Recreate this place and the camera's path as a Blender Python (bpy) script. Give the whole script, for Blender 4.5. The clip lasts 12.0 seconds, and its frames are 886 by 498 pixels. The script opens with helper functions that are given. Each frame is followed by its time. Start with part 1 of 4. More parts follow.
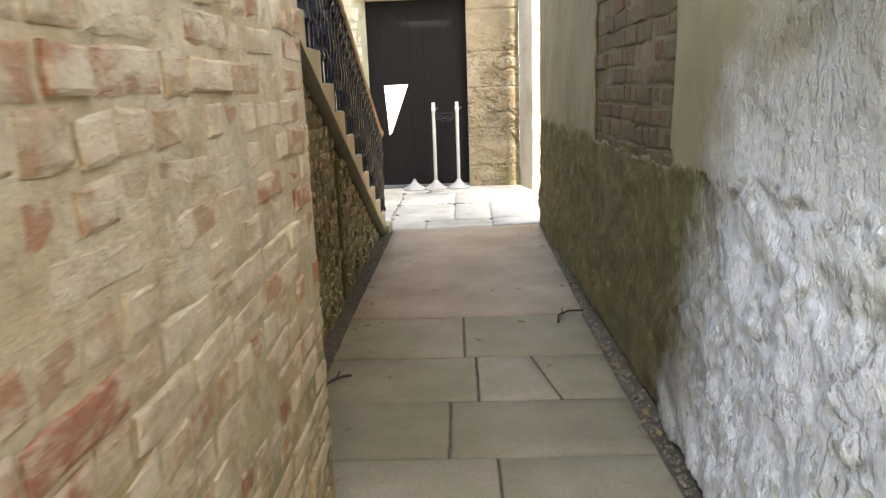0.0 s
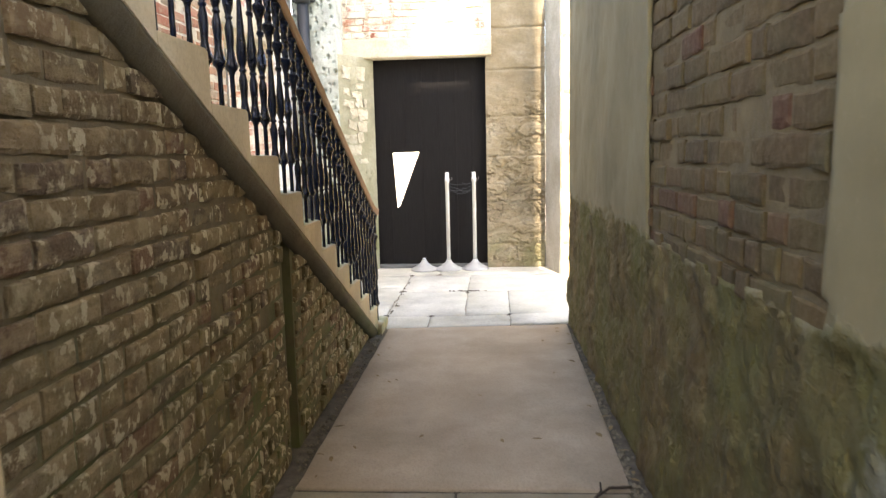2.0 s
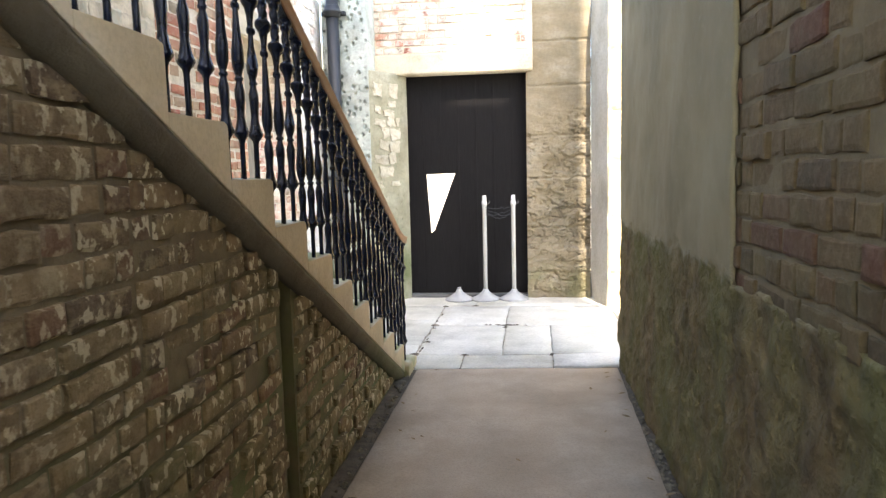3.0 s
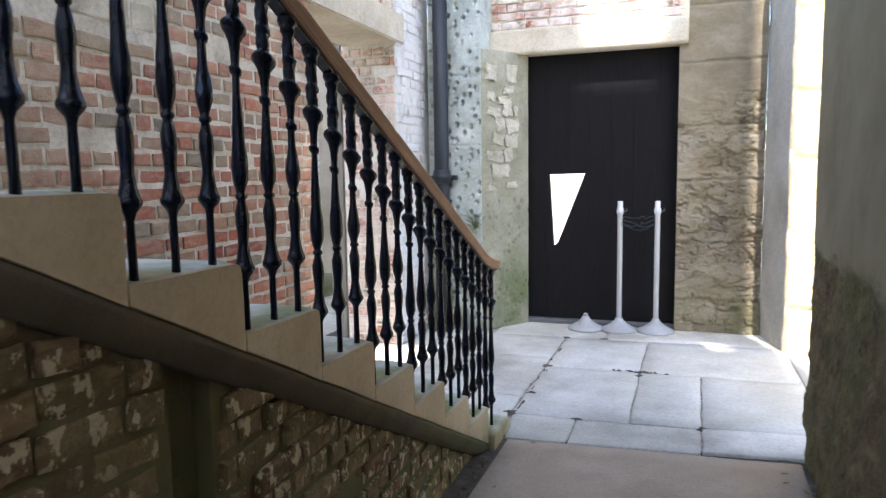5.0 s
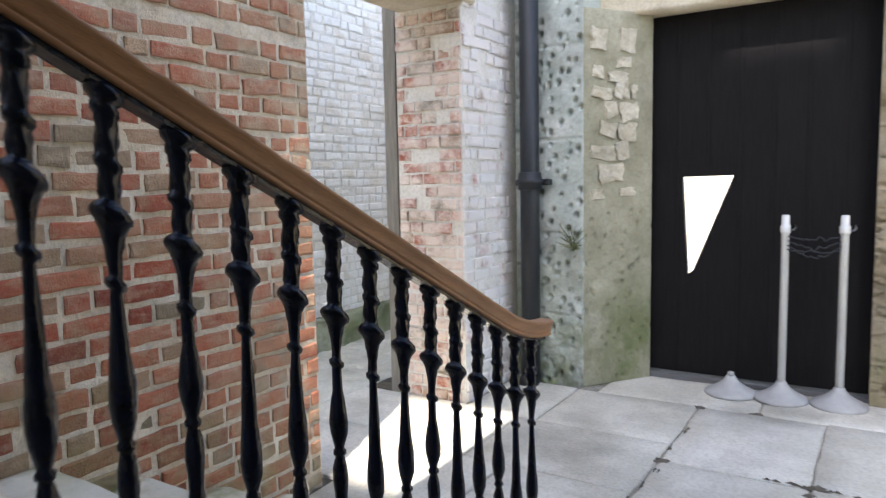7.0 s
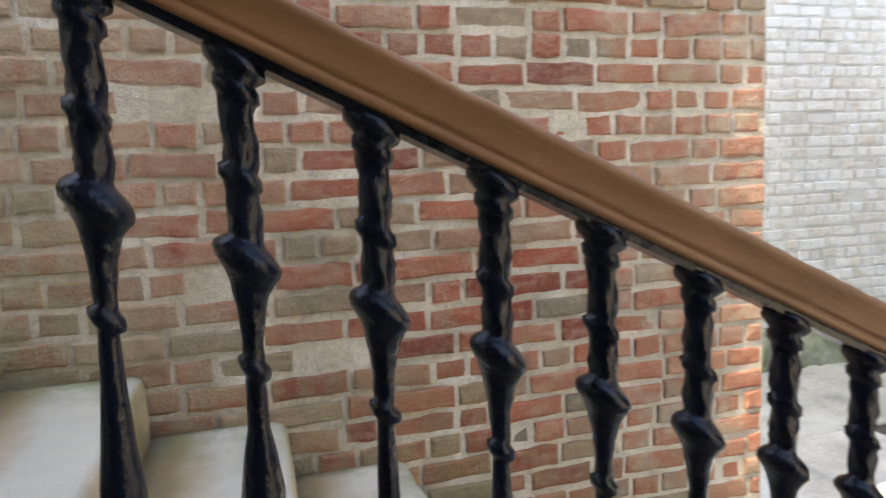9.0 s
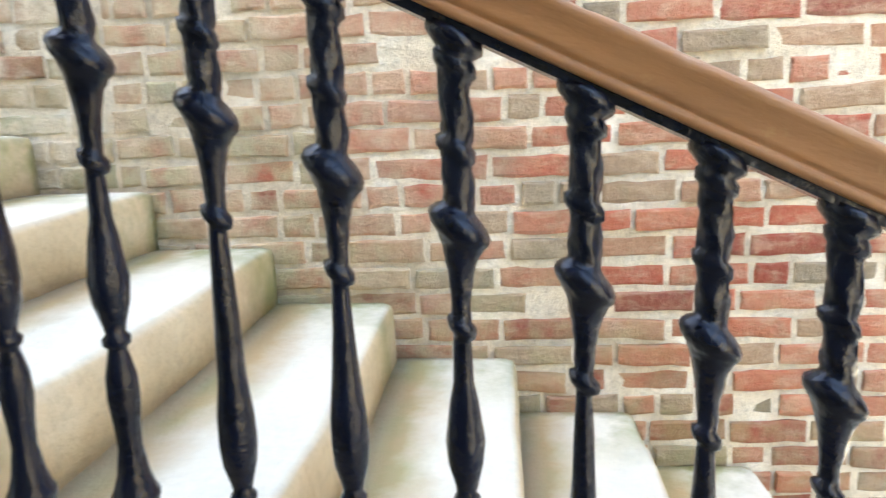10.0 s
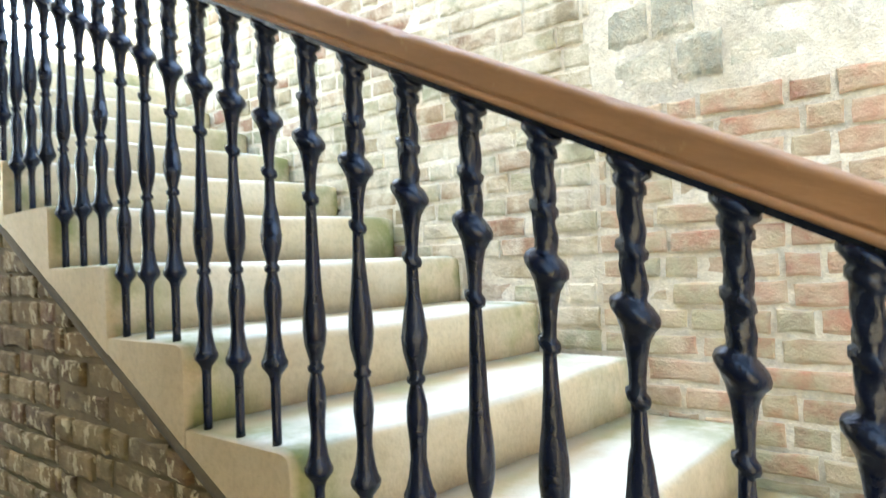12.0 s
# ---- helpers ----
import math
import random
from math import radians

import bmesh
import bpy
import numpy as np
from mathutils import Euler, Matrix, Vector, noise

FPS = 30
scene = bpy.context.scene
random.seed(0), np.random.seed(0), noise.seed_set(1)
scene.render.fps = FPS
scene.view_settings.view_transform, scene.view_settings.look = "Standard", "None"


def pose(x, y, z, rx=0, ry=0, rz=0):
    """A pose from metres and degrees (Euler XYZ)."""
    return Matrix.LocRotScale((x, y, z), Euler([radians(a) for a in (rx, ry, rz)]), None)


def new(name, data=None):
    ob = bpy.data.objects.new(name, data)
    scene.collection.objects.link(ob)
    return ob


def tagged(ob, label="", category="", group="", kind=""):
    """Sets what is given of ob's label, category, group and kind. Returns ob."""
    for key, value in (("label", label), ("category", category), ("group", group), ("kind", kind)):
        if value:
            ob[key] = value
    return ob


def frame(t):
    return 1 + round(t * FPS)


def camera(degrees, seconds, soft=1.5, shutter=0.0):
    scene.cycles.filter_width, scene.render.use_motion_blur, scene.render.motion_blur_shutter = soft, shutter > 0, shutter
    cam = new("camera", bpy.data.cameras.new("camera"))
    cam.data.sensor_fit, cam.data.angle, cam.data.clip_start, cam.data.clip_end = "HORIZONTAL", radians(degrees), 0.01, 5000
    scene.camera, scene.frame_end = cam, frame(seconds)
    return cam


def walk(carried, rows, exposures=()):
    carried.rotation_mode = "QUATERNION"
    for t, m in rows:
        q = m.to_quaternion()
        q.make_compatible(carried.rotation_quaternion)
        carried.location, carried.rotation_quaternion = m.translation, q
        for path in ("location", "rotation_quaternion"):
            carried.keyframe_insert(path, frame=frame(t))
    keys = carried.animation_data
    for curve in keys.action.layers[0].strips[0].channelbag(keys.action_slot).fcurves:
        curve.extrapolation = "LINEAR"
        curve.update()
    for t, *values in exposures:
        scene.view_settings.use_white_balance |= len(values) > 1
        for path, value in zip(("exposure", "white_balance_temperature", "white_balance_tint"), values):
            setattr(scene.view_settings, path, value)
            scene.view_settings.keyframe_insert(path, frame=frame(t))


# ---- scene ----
cam = camera(65.67, 12.0, soft=1.3, shutter=0.3)
EXPOSURES = [(0.0, 3.1, 8500, 12), (1.5, 3.05, 8700, 14), (2.5, 3.05, 8000, 13), (3.2, 2.9, 7500, 13), (4.8, 2.4, 6450, 14), (6.7, 2.1, 6750, 14), (8.3, 2.35, 7300, 13), (9.0, 2.6, 7400, 13), (9.5, 3.5, 7400, 10), (10.0, 3.85, 7350, 8.5), (10.5, 3.95, 7400, 6), (12.0, 4.0, 7300, 3)]
PATH = [
    (0.0, 0.677, -1.380, 1.277, 1.02, -13.13, 1.99),
    (0.5, 0.742, -1.045, 1.307, 1.09, -13.07, 1.38),
    (1.0, 0.732, -0.786, 1.285, 1.30, -11.69, 1.36),
    (1.5, 0.787, -0.464, 1.294, 1.55, -9.82, 1.18),
    (2.0, 0.818, -0.175, 1.319, 3.49, -7.89, 1.33),
    (2.5, 0.792, 0.130, 1.326, 5.41, -6.50, 1.17),
    (3.0, 0.816, 0.359, 1.324, 6.81, -6.07, 1.33),
    (3.2, 0.846, 0.474, 1.369, 8.35, -6.65, 1.33),
    (4.8, 0.881, 1.494, 1.323, 17.29, -6.03, 0.82),
    (5.0, 0.886, 1.617, 1.346, 19.25, -6.08, 0.86),
    (5.5, 0.859, 1.976, 1.333, 22.39, -6.04, 1.01),
    (6.0, 0.880, 2.357, 1.331, 23.78, -5.98, 0.96),
    (6.5, 0.909, 2.707, 1.357, 27.43, -5.41, 1.08),
    (6.7, 0.876, 2.876, 1.335, 28.76, -5.38, 1.16),
    (8.3, 0.645, 3.690, 1.335, 57.73, -5.15, 1.41),
    (8.5, 0.607, 3.714, 1.321, 61.81, -4.76, 1.84),
    (8.9, 0.569, 3.722, 1.312, 71.21, -5.77, 2.35),
    (9.0, 0.553, 3.745, 1.312, 73.54, -6.21, 2.19),
    (9.5, 0.521, 3.760, 1.310, 83.76, -8.83, 1.81),
    (9.8, 0.544, 3.773, 1.328, 90.53, -9.93, 1.68),
    (10.0, 0.560, 3.782, 1.342, 94.48, -10.87, 1.93),
    (10.5, 0.619, 3.777, 1.389, 105.92, -10.69, 2.20),
    (11.0, 0.621, 3.734, 1.417, 115.72, -9.08, 2.01),
    (11.5, 0.610, 3.695, 1.435, 124.30, -4.11, 2.14),
    (11.6, 0.605, 3.692, 1.437, 126.23, -3.00, 1.97),
    (12.0, 0.662, 3.748, 1.464, 130.62, 1.22, 2.04),
]
walk(cam, [(t, pose(x, y, z, 90 + p, r, w)) for t, x, y, z, w, p, r in PATH], EXPOSURES)

# ---- world and sun ----
SUN_TO = Vector((0.30, -0.95, 1.22)).normalized()
world = bpy.data.worlds.new("world")
scene.world = world
world.use_nodes = True
wn = world.node_tree
sky = wn.nodes.new("ShaderNodeTexSky")
sky.sky_type, sky.sun_disc = "NISHITA", False
sky.sun_elevation = math.asin(SUN_TO.z)
sky.sun_rotation = math.atan2(SUN_TO.x, SUN_TO.y)
wn.links.new(sky.outputs[0], wn.nodes["Background"].inputs[0])
wn.nodes["Background"].inputs[1].default_value = 0.15
sun = new("sun", bpy.data.lights.new("sun", "SUN"))
sun.data.energy, sun.data.angle, sun.data.color = 4.5, radians(0.5), (1.0, 0.95, 0.87)
sun.rotation_euler = SUN_TO.to_track_quat("Z", "Y").to_euler()

# ---- plan: x across the passage, y along it, z up ----
RISE, GO = 0.1584, 0.322
STEPS = 16                    # steps of the flight, counted from 0 at the foot
NOSE0, TOP0 = 5.107, 0.0655   # front edge and height of step 0
X_WALL = -1.24                # face of the brick wall beside the stairs
X_RIGHT = 1.45                # face of the plastered passage wall
Y_DOOR = 7.78


RAIL_SLOPE = 0.485


def nose(n):
    return NOSE0 - GO * n


def tread(n):
    return TOP0 + RISE * n


def rail_under(y):
    return 0.904 + (4.785 - y) * RAIL_SLOPE


# ---- materials ----
def nodes_of(name):
    m = bpy.data.materials.new(name)
    m.use_nodes = True
    return m, m.node_tree, m.node_tree.nodes["Principled BSDF"]


def add(tree, kind, **values):
    n = tree.nodes.new(kind)
    for k, v in values.items():
        n.inputs[k].default_value = v
    return n


def ramp(tree, fac, stops):
    r = tree.nodes.new("ShaderNodeValToRGB")
    el = r.color_ramp.elements
    while len(el) < len(stops):
        el.new(0.5)
    for e, (at, c) in zip(el, stops):
        e.position, e.color = at, (*c, 1)
    tree.links.new(fac, r.inputs[0])
    return r.outputs[0]


def mix(tree, fac, a, b, blend="MIX"):
    m = tree.nodes.new("ShaderNodeMix")
    m.data_type, m.blend_type = "RGBA", blend
    for sock, v in ((m.inputs[0], fac), (m.inputs[6], a), (m.inputs[7], b)):
        if isinstance(v, (int, float)):
            sock.default_value = v
        elif isinstance(v, tuple):
            sock.default_value = (*v, 1)
        else:
            tree.links.new(v, sock)
    return m.outputs[2]


def math_node(tree, op, a, b, clamp=False):
    m = tree.nodes.new("ShaderNodeMath")
    m.operation, m.use_clamp = op, clamp
    for sock, v in zip(m.inputs, (a, b)):
        if isinstance(v, (int, float)):
            sock.default_value = v
        else:
            tree.links.new(v, sock)
    return m.outputs[0]


def noise_tex(tree, scale, detail=6.0, rough=0.6, stretch=(1, 1, 1)):
    g = tree.nodes.new("ShaderNodeNewGeometry")
    mp = tree.nodes.new("ShaderNodeMapping")
    mp.inputs["Scale"].default_value = stretch
    tree.links.new(g.outputs["Position"], mp.inputs[0])
    n = add(tree, "ShaderNodeTexNoise", Scale=scale, Detail=detail, Roughness=rough)
    tree.links.new(mp.outputs[0], n.inputs["Vector"])
    return n.outputs["Fac"]


def height_of(tree):
    g = tree.nodes.new("ShaderNodeNewGeometry")
    s = tree.nodes.new("ShaderNodeSeparateXYZ")
    tree.links.new(g.outputs["Position"], s.inputs[0])
    return s.outputs


def stain(tree, scale, low, high, detail=5.0, stretch=(1, 1, 1)):
    """A blotchy mask from 0 to 1."""
    r = tree.nodes.new("ShaderNodeMapRange")
    r.inputs[1].default_value, r.inputs[2].default_value = low, high
    tree.links.new(noise_tex(tree, scale, detail, 0.62, stretch), r.inputs[0])
    return r.outputs[0]


def band(tree, value, low, high):
    r = tree.nodes.new("ShaderNodeMapRange")
    r.inputs[1].default_value, r.inputs[2].default_value = low, high
    tree.links.new(value, r.inputs[0])
    return r.outputs[0]


def bumped(tree, bsdf, height, strength, distance):
    b = add(tree, "ShaderNodeBump", Strength=strength, Distance=distance)
    tree.links.new(height, b.inputs["Height"])
    tree.links.new(b.outputs[0], bsdf.inputs["Normal"])


GREEN = (0.10, 0.125, 0.035)


def brick_mat(name, stops, pieces=True, white=0.0, moss=0.0, moss_top=1.2, rough=0.9, grime=(0.10, 0.085, 0.06), flake=0.0, grain=0.4, wash=(0.72, 0.63, 0.48), lime=False, smear=0.0, bits=0.0, relief=0.012):
    """Fired brick: a colour for each piece, with grain, limewash remains and moss low on the wall."""
    m, t, b = nodes_of(name)
    if pieces:
        rnd = t.nodes.new("ShaderNodeObjectInfo").outputs["Random"]
    else:
        rnd = t.nodes.new("ShaderNodeNewGeometry").outputs["Random Per Island"]
    c = ramp(t, rnd, stops)
    c = mix(t, stain(t, 38, 0.42, 0.72), c, mix(t, grain, c, (0.55, 0.40, 0.25)))
    c = mix(t, stain(t, 6.5, 0.52, 0.75), c, mix(t, 0.6, c, grime))
    if flake:
        c = mix(t, math_node(t, "MULTIPLY", stain(t, 13.0, 0.54, 0.64, 9.0), flake), c, (0.40, 0.31, 0.17))
    if white:
        c = mix(t, math_node(t, "MULTIPLY", stain(t, 7.0, 0.52 - white * 0.3, 0.66 - white * 0.2, 9.0), 0.88), c, wash)
    if moss:
        low = band(t, height_of(t)[2], moss_top, 0.0)
        f = math_node(t, "MULTIPLY", stain(t, 4.0, 0.38, 0.62, 8.0), low)
        c = mix(t, math_node(t, "MULTIPLY", f, moss, True), c, GREEN)
    if smear:
        # mortar dragged over the faces and edges
        c = mix(t, math_node(t, "MULTIPLY", stain(t, 17.0, 0.50, 0.60, 9.0, (1, 0.6, 1.5)), smear), c, wash)
    if bits:
        # pale scales of old limewash and spalled faces
        f = math_node(t, "MULTIPLY", stain(t, 26.0, 0.545, 0.58, 10.0, (1, 1, 0.75)), stain(t, 2.6, 0.34, 0.52))
        c = mix(t, math_node(t, "MULTIPLY", f, bits, True), c, (0.56, 0.47, 0.30))
    if lime:
        # patched brickwork towards the corner: faces smeared over
        f = math_node(t, "MULTIPLY", band(t, height_of(t)[1], 4.72, 4.80), stain(t, 8.0, 0.36, 0.52, 8.0))
        tone = mix(t, stain(t, 5.0, 0.46, 0.58), (0.46, 0.21, 0.12), (0.48, 0.40, 0.28))
        c = mix(t, math_node(t, "MULTIPLY", f, 0.72), c, tone)
        # upper courses paler: thin limewash plus light from above put into the colour
        f = math_node(t, "MULTIPLY", band(t, height_of(t)[2], 1.05, 1.75), stain(t, 5.0, 0.36, 0.56, 8.0))
        c = mix(t, math_node(t, "MULTIPLY", f, 0.30), c, (0.60, 0.44, 0.30))
        # old lime and algae left along the flight and towards its upper end
        pos = height_of(t)
        over_flight = math_node(t, "ADD", pos[2], math_node(t, "MULTIPLY", pos[1], RISE / GO))
        base = TOP0 + NOSE0 * RISE / GO
        f = band(t, over_flight, base + 0.45, base + 0.05)
        f = math_node(t, "MULTIPLY", f, stain(t, 9.0, 0.34, 0.58, 8.0))
        tone = mix(t, stain(t, 2.6, 0.42, 0.58), (0.40, 0.25, 0.15), (0.28, 0.27, 0.13))
        c = mix(t, math_node(t, "MULTIPLY", f, 0.55), c, tone)
        f = math_node(t, "MULTIPLY", band(t, pos[1], 4.05, 3.15), stain(t, 9.0, 0.30, 0.54, 8.0))
        tone = mix(t, stain(t, 2.6, 0.44, 0.60), (0.62, 0.50, 0.35), (0.45, 0.42, 0.27))
        c = mix(t, math_node(t, "MULTIPLY", f, 0.72), c, tone)
    t.links.new(c, b.inputs["Base Color"])
    b.inputs["Roughness"].default_value = rough
    h = math_node(t, "ADD", noise_tex(t, 28, 8, 0.65), math_node(t, "MULTIPLY", noise_tex(t, 140, 4), 0.4))
    bumped(t, b, h, 1.0, relief)
    return m


def stone_mat(name, stops, scale=5.0, fine=45.0, relief=0.006, rough=0.85, moss=0.0, moss_top=0.8, dirt=0.5, white=None, stretch=(1, 1, 1), vary=0.0):
    """Stone, render or concrete: broad patches, grain, dirt and a little moss."""
    m, t, b = nodes_of(name)
    c = ramp(t, noise_tex(t, scale, 7, 0.6, stretch), stops)
    if vary:
        # slabs differ from one another
        rnd = t.nodes.new("ShaderNodeObjectInfo").outputs["Random"]
        c = mix(t, math_node(t, "MULTIPLY", rnd, vary * 2.2), c, mix(t, 1.0, c, (0.56, 0.55, 0.44), "MULTIPLY"))
    c = mix(t, stain(t, fine, 0.45, 0.75), c, mix(t, 0.35, c, (0.12, 0.10, 0.075)))
    c = mix(t, math_node(t, "MULTIPLY", stain(t, scale * 0.45, 0.5, 0.72, 8.0), dirt), c, mix(t, 0.75, c, (0.09, 0.075, 0.05)))
    if white:
        c = mix(t, stain(t, scale * 0.8, *white, 8.0), c, (0.70, 0.68, 0.62))
    if moss:
        f = math_node(t, "MULTIPLY", stain(t, 2.8, 0.36, 0.6, 8.0), band(t, height_of(t)[2], moss_top, moss_top * 0.35))
        c = mix(t, math_node(t, "MULTIPLY", f, moss, True), c, GREEN)
    t.links.new(c, b.inputs["Base Color"])
    b.inputs["Roughness"].default_value = rough
    h = math_node(t, "ADD", noise_tex(t, fine * 0.5, 8, 0.65), math_node(t, "MULTIPLY", noise_tex(t, fine * 3, 3), 0.35))
    bumped(t, b, h, 0.8, relief)
    return m


RED = [(0.0, (0.21, 0.045, 0.028)), (0.25, (0.35, 0.080, 0.043)), (0.48, (0.41, 0.125, 0.068)), (0.64, (0.38, 0.17, 0.10)), (0.78, (0.32, 0.205, 0.125)), (0.90, (0.235, 0.19, 0.13)), (1.0, (0.16, 0.14, 0.105))]
YELLOW = [(0.0, (0.11, 0.068, 0.027)), (0.35, (0.165, 0.108, 0.044)), (0.6, (0.20, 0.135, 0.06)), (0.8, (0.14, 0.066, 0.029)), (1.0, (0.08, 0.051, 0.024))]
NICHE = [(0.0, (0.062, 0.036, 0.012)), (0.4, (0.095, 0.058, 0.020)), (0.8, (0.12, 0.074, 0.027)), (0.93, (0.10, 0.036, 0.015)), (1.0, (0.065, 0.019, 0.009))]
PALE = [(0.0, (0.46, 0.25, 0.12)), (0.3, (0.64, 0.45, 0.27)), (0.60, (0.61, 0.43, 0.25)), (0.76, (0.53, 0.31, 0.15)), (0.90, (0.48, 0.21, 0.10)), (1.0, (0.40, 0.095, 0.045))]
brick_red = brick_mat("brick_red", RED, True, grime=(0.20, 0.165, 0.11), flake=0.16, grain=0.22, lime=True, smear=0.28, wash=(0.56, 0.45, 0.32))
brick_red_rest = brick_mat("brick_red_rest", RED, False, grime=(0.20, 0.165, 0.11), flake=0.16, grain=0.22, lime=True, smear=0.28, wash=(0.56, 0.45, 0.32))
brick_yellow = brick_mat("brick_yellow", YELLOW, True, flake=0.4, grain=0.15, moss=0.65, moss_top=1.5, smear=0.4, wash=(0.34, 0.24, 0.115), bits=0.95)
brick_smoother = brick_mat("brick_smoother", YELLOW, True, flake=0.5, grain=0.15, moss=0.5, moss_top=1.3, smear=0.5, wash=(0.30, 0.215, 0.11), bits=0.6)
brick_damp = brick_mat("brick_damp", YELLOW, True, grain=0.05, moss=0.95, moss_top=2.4)
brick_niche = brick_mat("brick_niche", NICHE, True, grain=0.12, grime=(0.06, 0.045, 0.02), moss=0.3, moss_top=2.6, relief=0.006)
brick_pale = brick_mat("brick_pale", PALE, True, white=0.22, smear=0.6, wash=(0.77, 0.62, 0.40), flake=0.4, moss=0.85, moss_top=0.95, grime=(0.38, 0.28, 0.15))
brick_pale_rest = brick_mat("brick_pale_rest", PALE, False, white=0.22, smear=0.6, wash=(0.77, 0.62, 0.40), flake=0.4, moss=0.85, moss_top=0.95, grime=(0.38, 0.28, 0.15))
brick_washed = brick_mat("brick_washed", RED, True, white=0.5, smear=0.65, wash=(0.74, 0.64, 0.56))
brick_white = brick_mat("brick_white", [(0.0, (0.72, 0.66, 0.56)), (0.5, (0.86, 0.85, 0.81)), (1.0, (0.82, 0.79, 0.73))], False, white=0.3, wash=(0.84, 0.83, 0.79), grime=(0.50, 0.47, 0.39), grain=0.15, flake=0.12)
mortar = stone_mat("mortar", [(0.3, (0.60, 0.51, 0.37)), (0.55, (0.73, 0.65, 0.51)), (0.7, (0.84, 0.78, 0.66))], 6, 60, 0.014, 0.95, dirt=0.5)
mortar_warm = stone_mat("mortar_warm", [(0.3, (0.48, 0.32, 0.15)), (0.5, (0.66, 0.50, 0.29)), (0.7, (0.76, 0.62, 0.41))], 5, 45, 0.014, 0.95, moss=0.75, moss_top=1.0, dirt=0.6)
mortar_white = stone_mat("mortar_white", [(0.3, (0.66, 0.63, 0.55)), (0.7, (0.78, 0.76, 0.70))], 7, 50, 0.008, 0.9, dirt=0.25)
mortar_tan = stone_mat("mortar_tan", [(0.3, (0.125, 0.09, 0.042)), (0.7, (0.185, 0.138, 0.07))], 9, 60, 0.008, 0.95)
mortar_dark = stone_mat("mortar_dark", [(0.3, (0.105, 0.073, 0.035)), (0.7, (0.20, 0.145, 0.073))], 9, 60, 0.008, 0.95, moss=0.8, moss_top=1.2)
limestone = stone_mat("limestone", [(0.3, (0.50, 0.42, 0.29)), (0.55, (0.60, 0.53, 0.40)), (0.75, (0.66, 0.61, 0.50))], 3.5, 55, 0.004, 0.8, dirt=0.55)
pavement_stone = stone_mat("pavement_stone", [(0.3, (0.31, 0.26, 0.185)), (0.5, (0.395, 0.335, 0.248)), (0.75, (0.455, 0.40, 0.315))], 1.8, 70, 0.006, 0.75, dirt=0.9, moss=0.25, moss_top=0.5, vary=0.26)
landing_stone = stone_mat("landing_stone", [(0.3, (0.54, 0.52, 0.43)), (0.55, (0.68, 0.655, 0.575)), (0.75, (0.77, 0.745, 0.67))], 2.4, 60, 0.008, 0.7, dirt=0.75, vary=0.12)
joint_grit = stone_mat("joint_grit", [(0.3, (0.20, 0.18, 0.13)), (0.5, (0.36, 0.335, 0.27)), (0.7, (0.46, 0.435, 0.36))], 14, 80, 0.01, 0.95, dirt=0.6)
court_grit = stone_mat("court_grit", [(0.3, (0.44, 0.43, 0.34)), (0.7, (0.62, 0.61, 0.53))], 5, 60, 0.012, 0.95, dirt=0.6)
mossy_stone = stone_mat("mossy_stone", [(0.3, (0.24, 0.25, 0.15)), (0.55, (0.40, 0.42, 0.30)), (0.75, (0.55, 0.56, 0.47))], 6, 45, 0.014, 0.95, moss=0.6, moss_top=0.5, dirt=0.7)
concrete = stone_mat("concrete", [(0.3, (0.33, 0.255, 0.18)), (0.55, (0.42, 0.335, 0.245)), (0.75, (0.49, 0.405, 0.31))], 2.2, 90, 0.004, 0.8, dirt=0.6)
earth = stone_mat("earth", [(0.3, (0.06, 0.05, 0.035)), (0.7, (0.16, 0.135, 0.10))], 18, 90, 0.012, 0.95)
pecked = stone_mat("pecked", [(0.3, (0.31, 0.35, 0.31)), (0.55, (0.45, 0.49, 0.45)), (0.8, (0.58, 0.60, 0.55))], 6, 50, 0.006, 0.85, moss=0.9, moss_top=1.0, dirt=0.7)
eroded = stone_mat("eroded", [(0.25, (0.165, 0.125, 0.07)), (0.5, (0.245, 0.20, 0.13)), (0.75, (0.32, 0.285, 0.215))], 3.0, 40, 0.012, 0.9, moss=0.5, moss_top=0.45, dirt=0.7, stretch=(1, 1, 2.2))
rubble = stone_mat("rubble", [(0.3, (0.40, 0.36, 0.26)), (0.7, (0.62, 0.58, 0.47))], 8, 45, 0.01, 0.9)
warm_stone = stone_mat("warm_stone", [(0.3, (0.50, 0.38, 0.20)), (0.7, (0.60, 0.50, 0.31))], 4, 50, 0.008, 0.85, dirt=0.4)
old_render = stone_mat("old_render", [(0.3, (0.40, 0.36, 0.28)), (0.7, (0.55, 0.51, 0.43))], 2.5, 40, 0.008, 0.9)


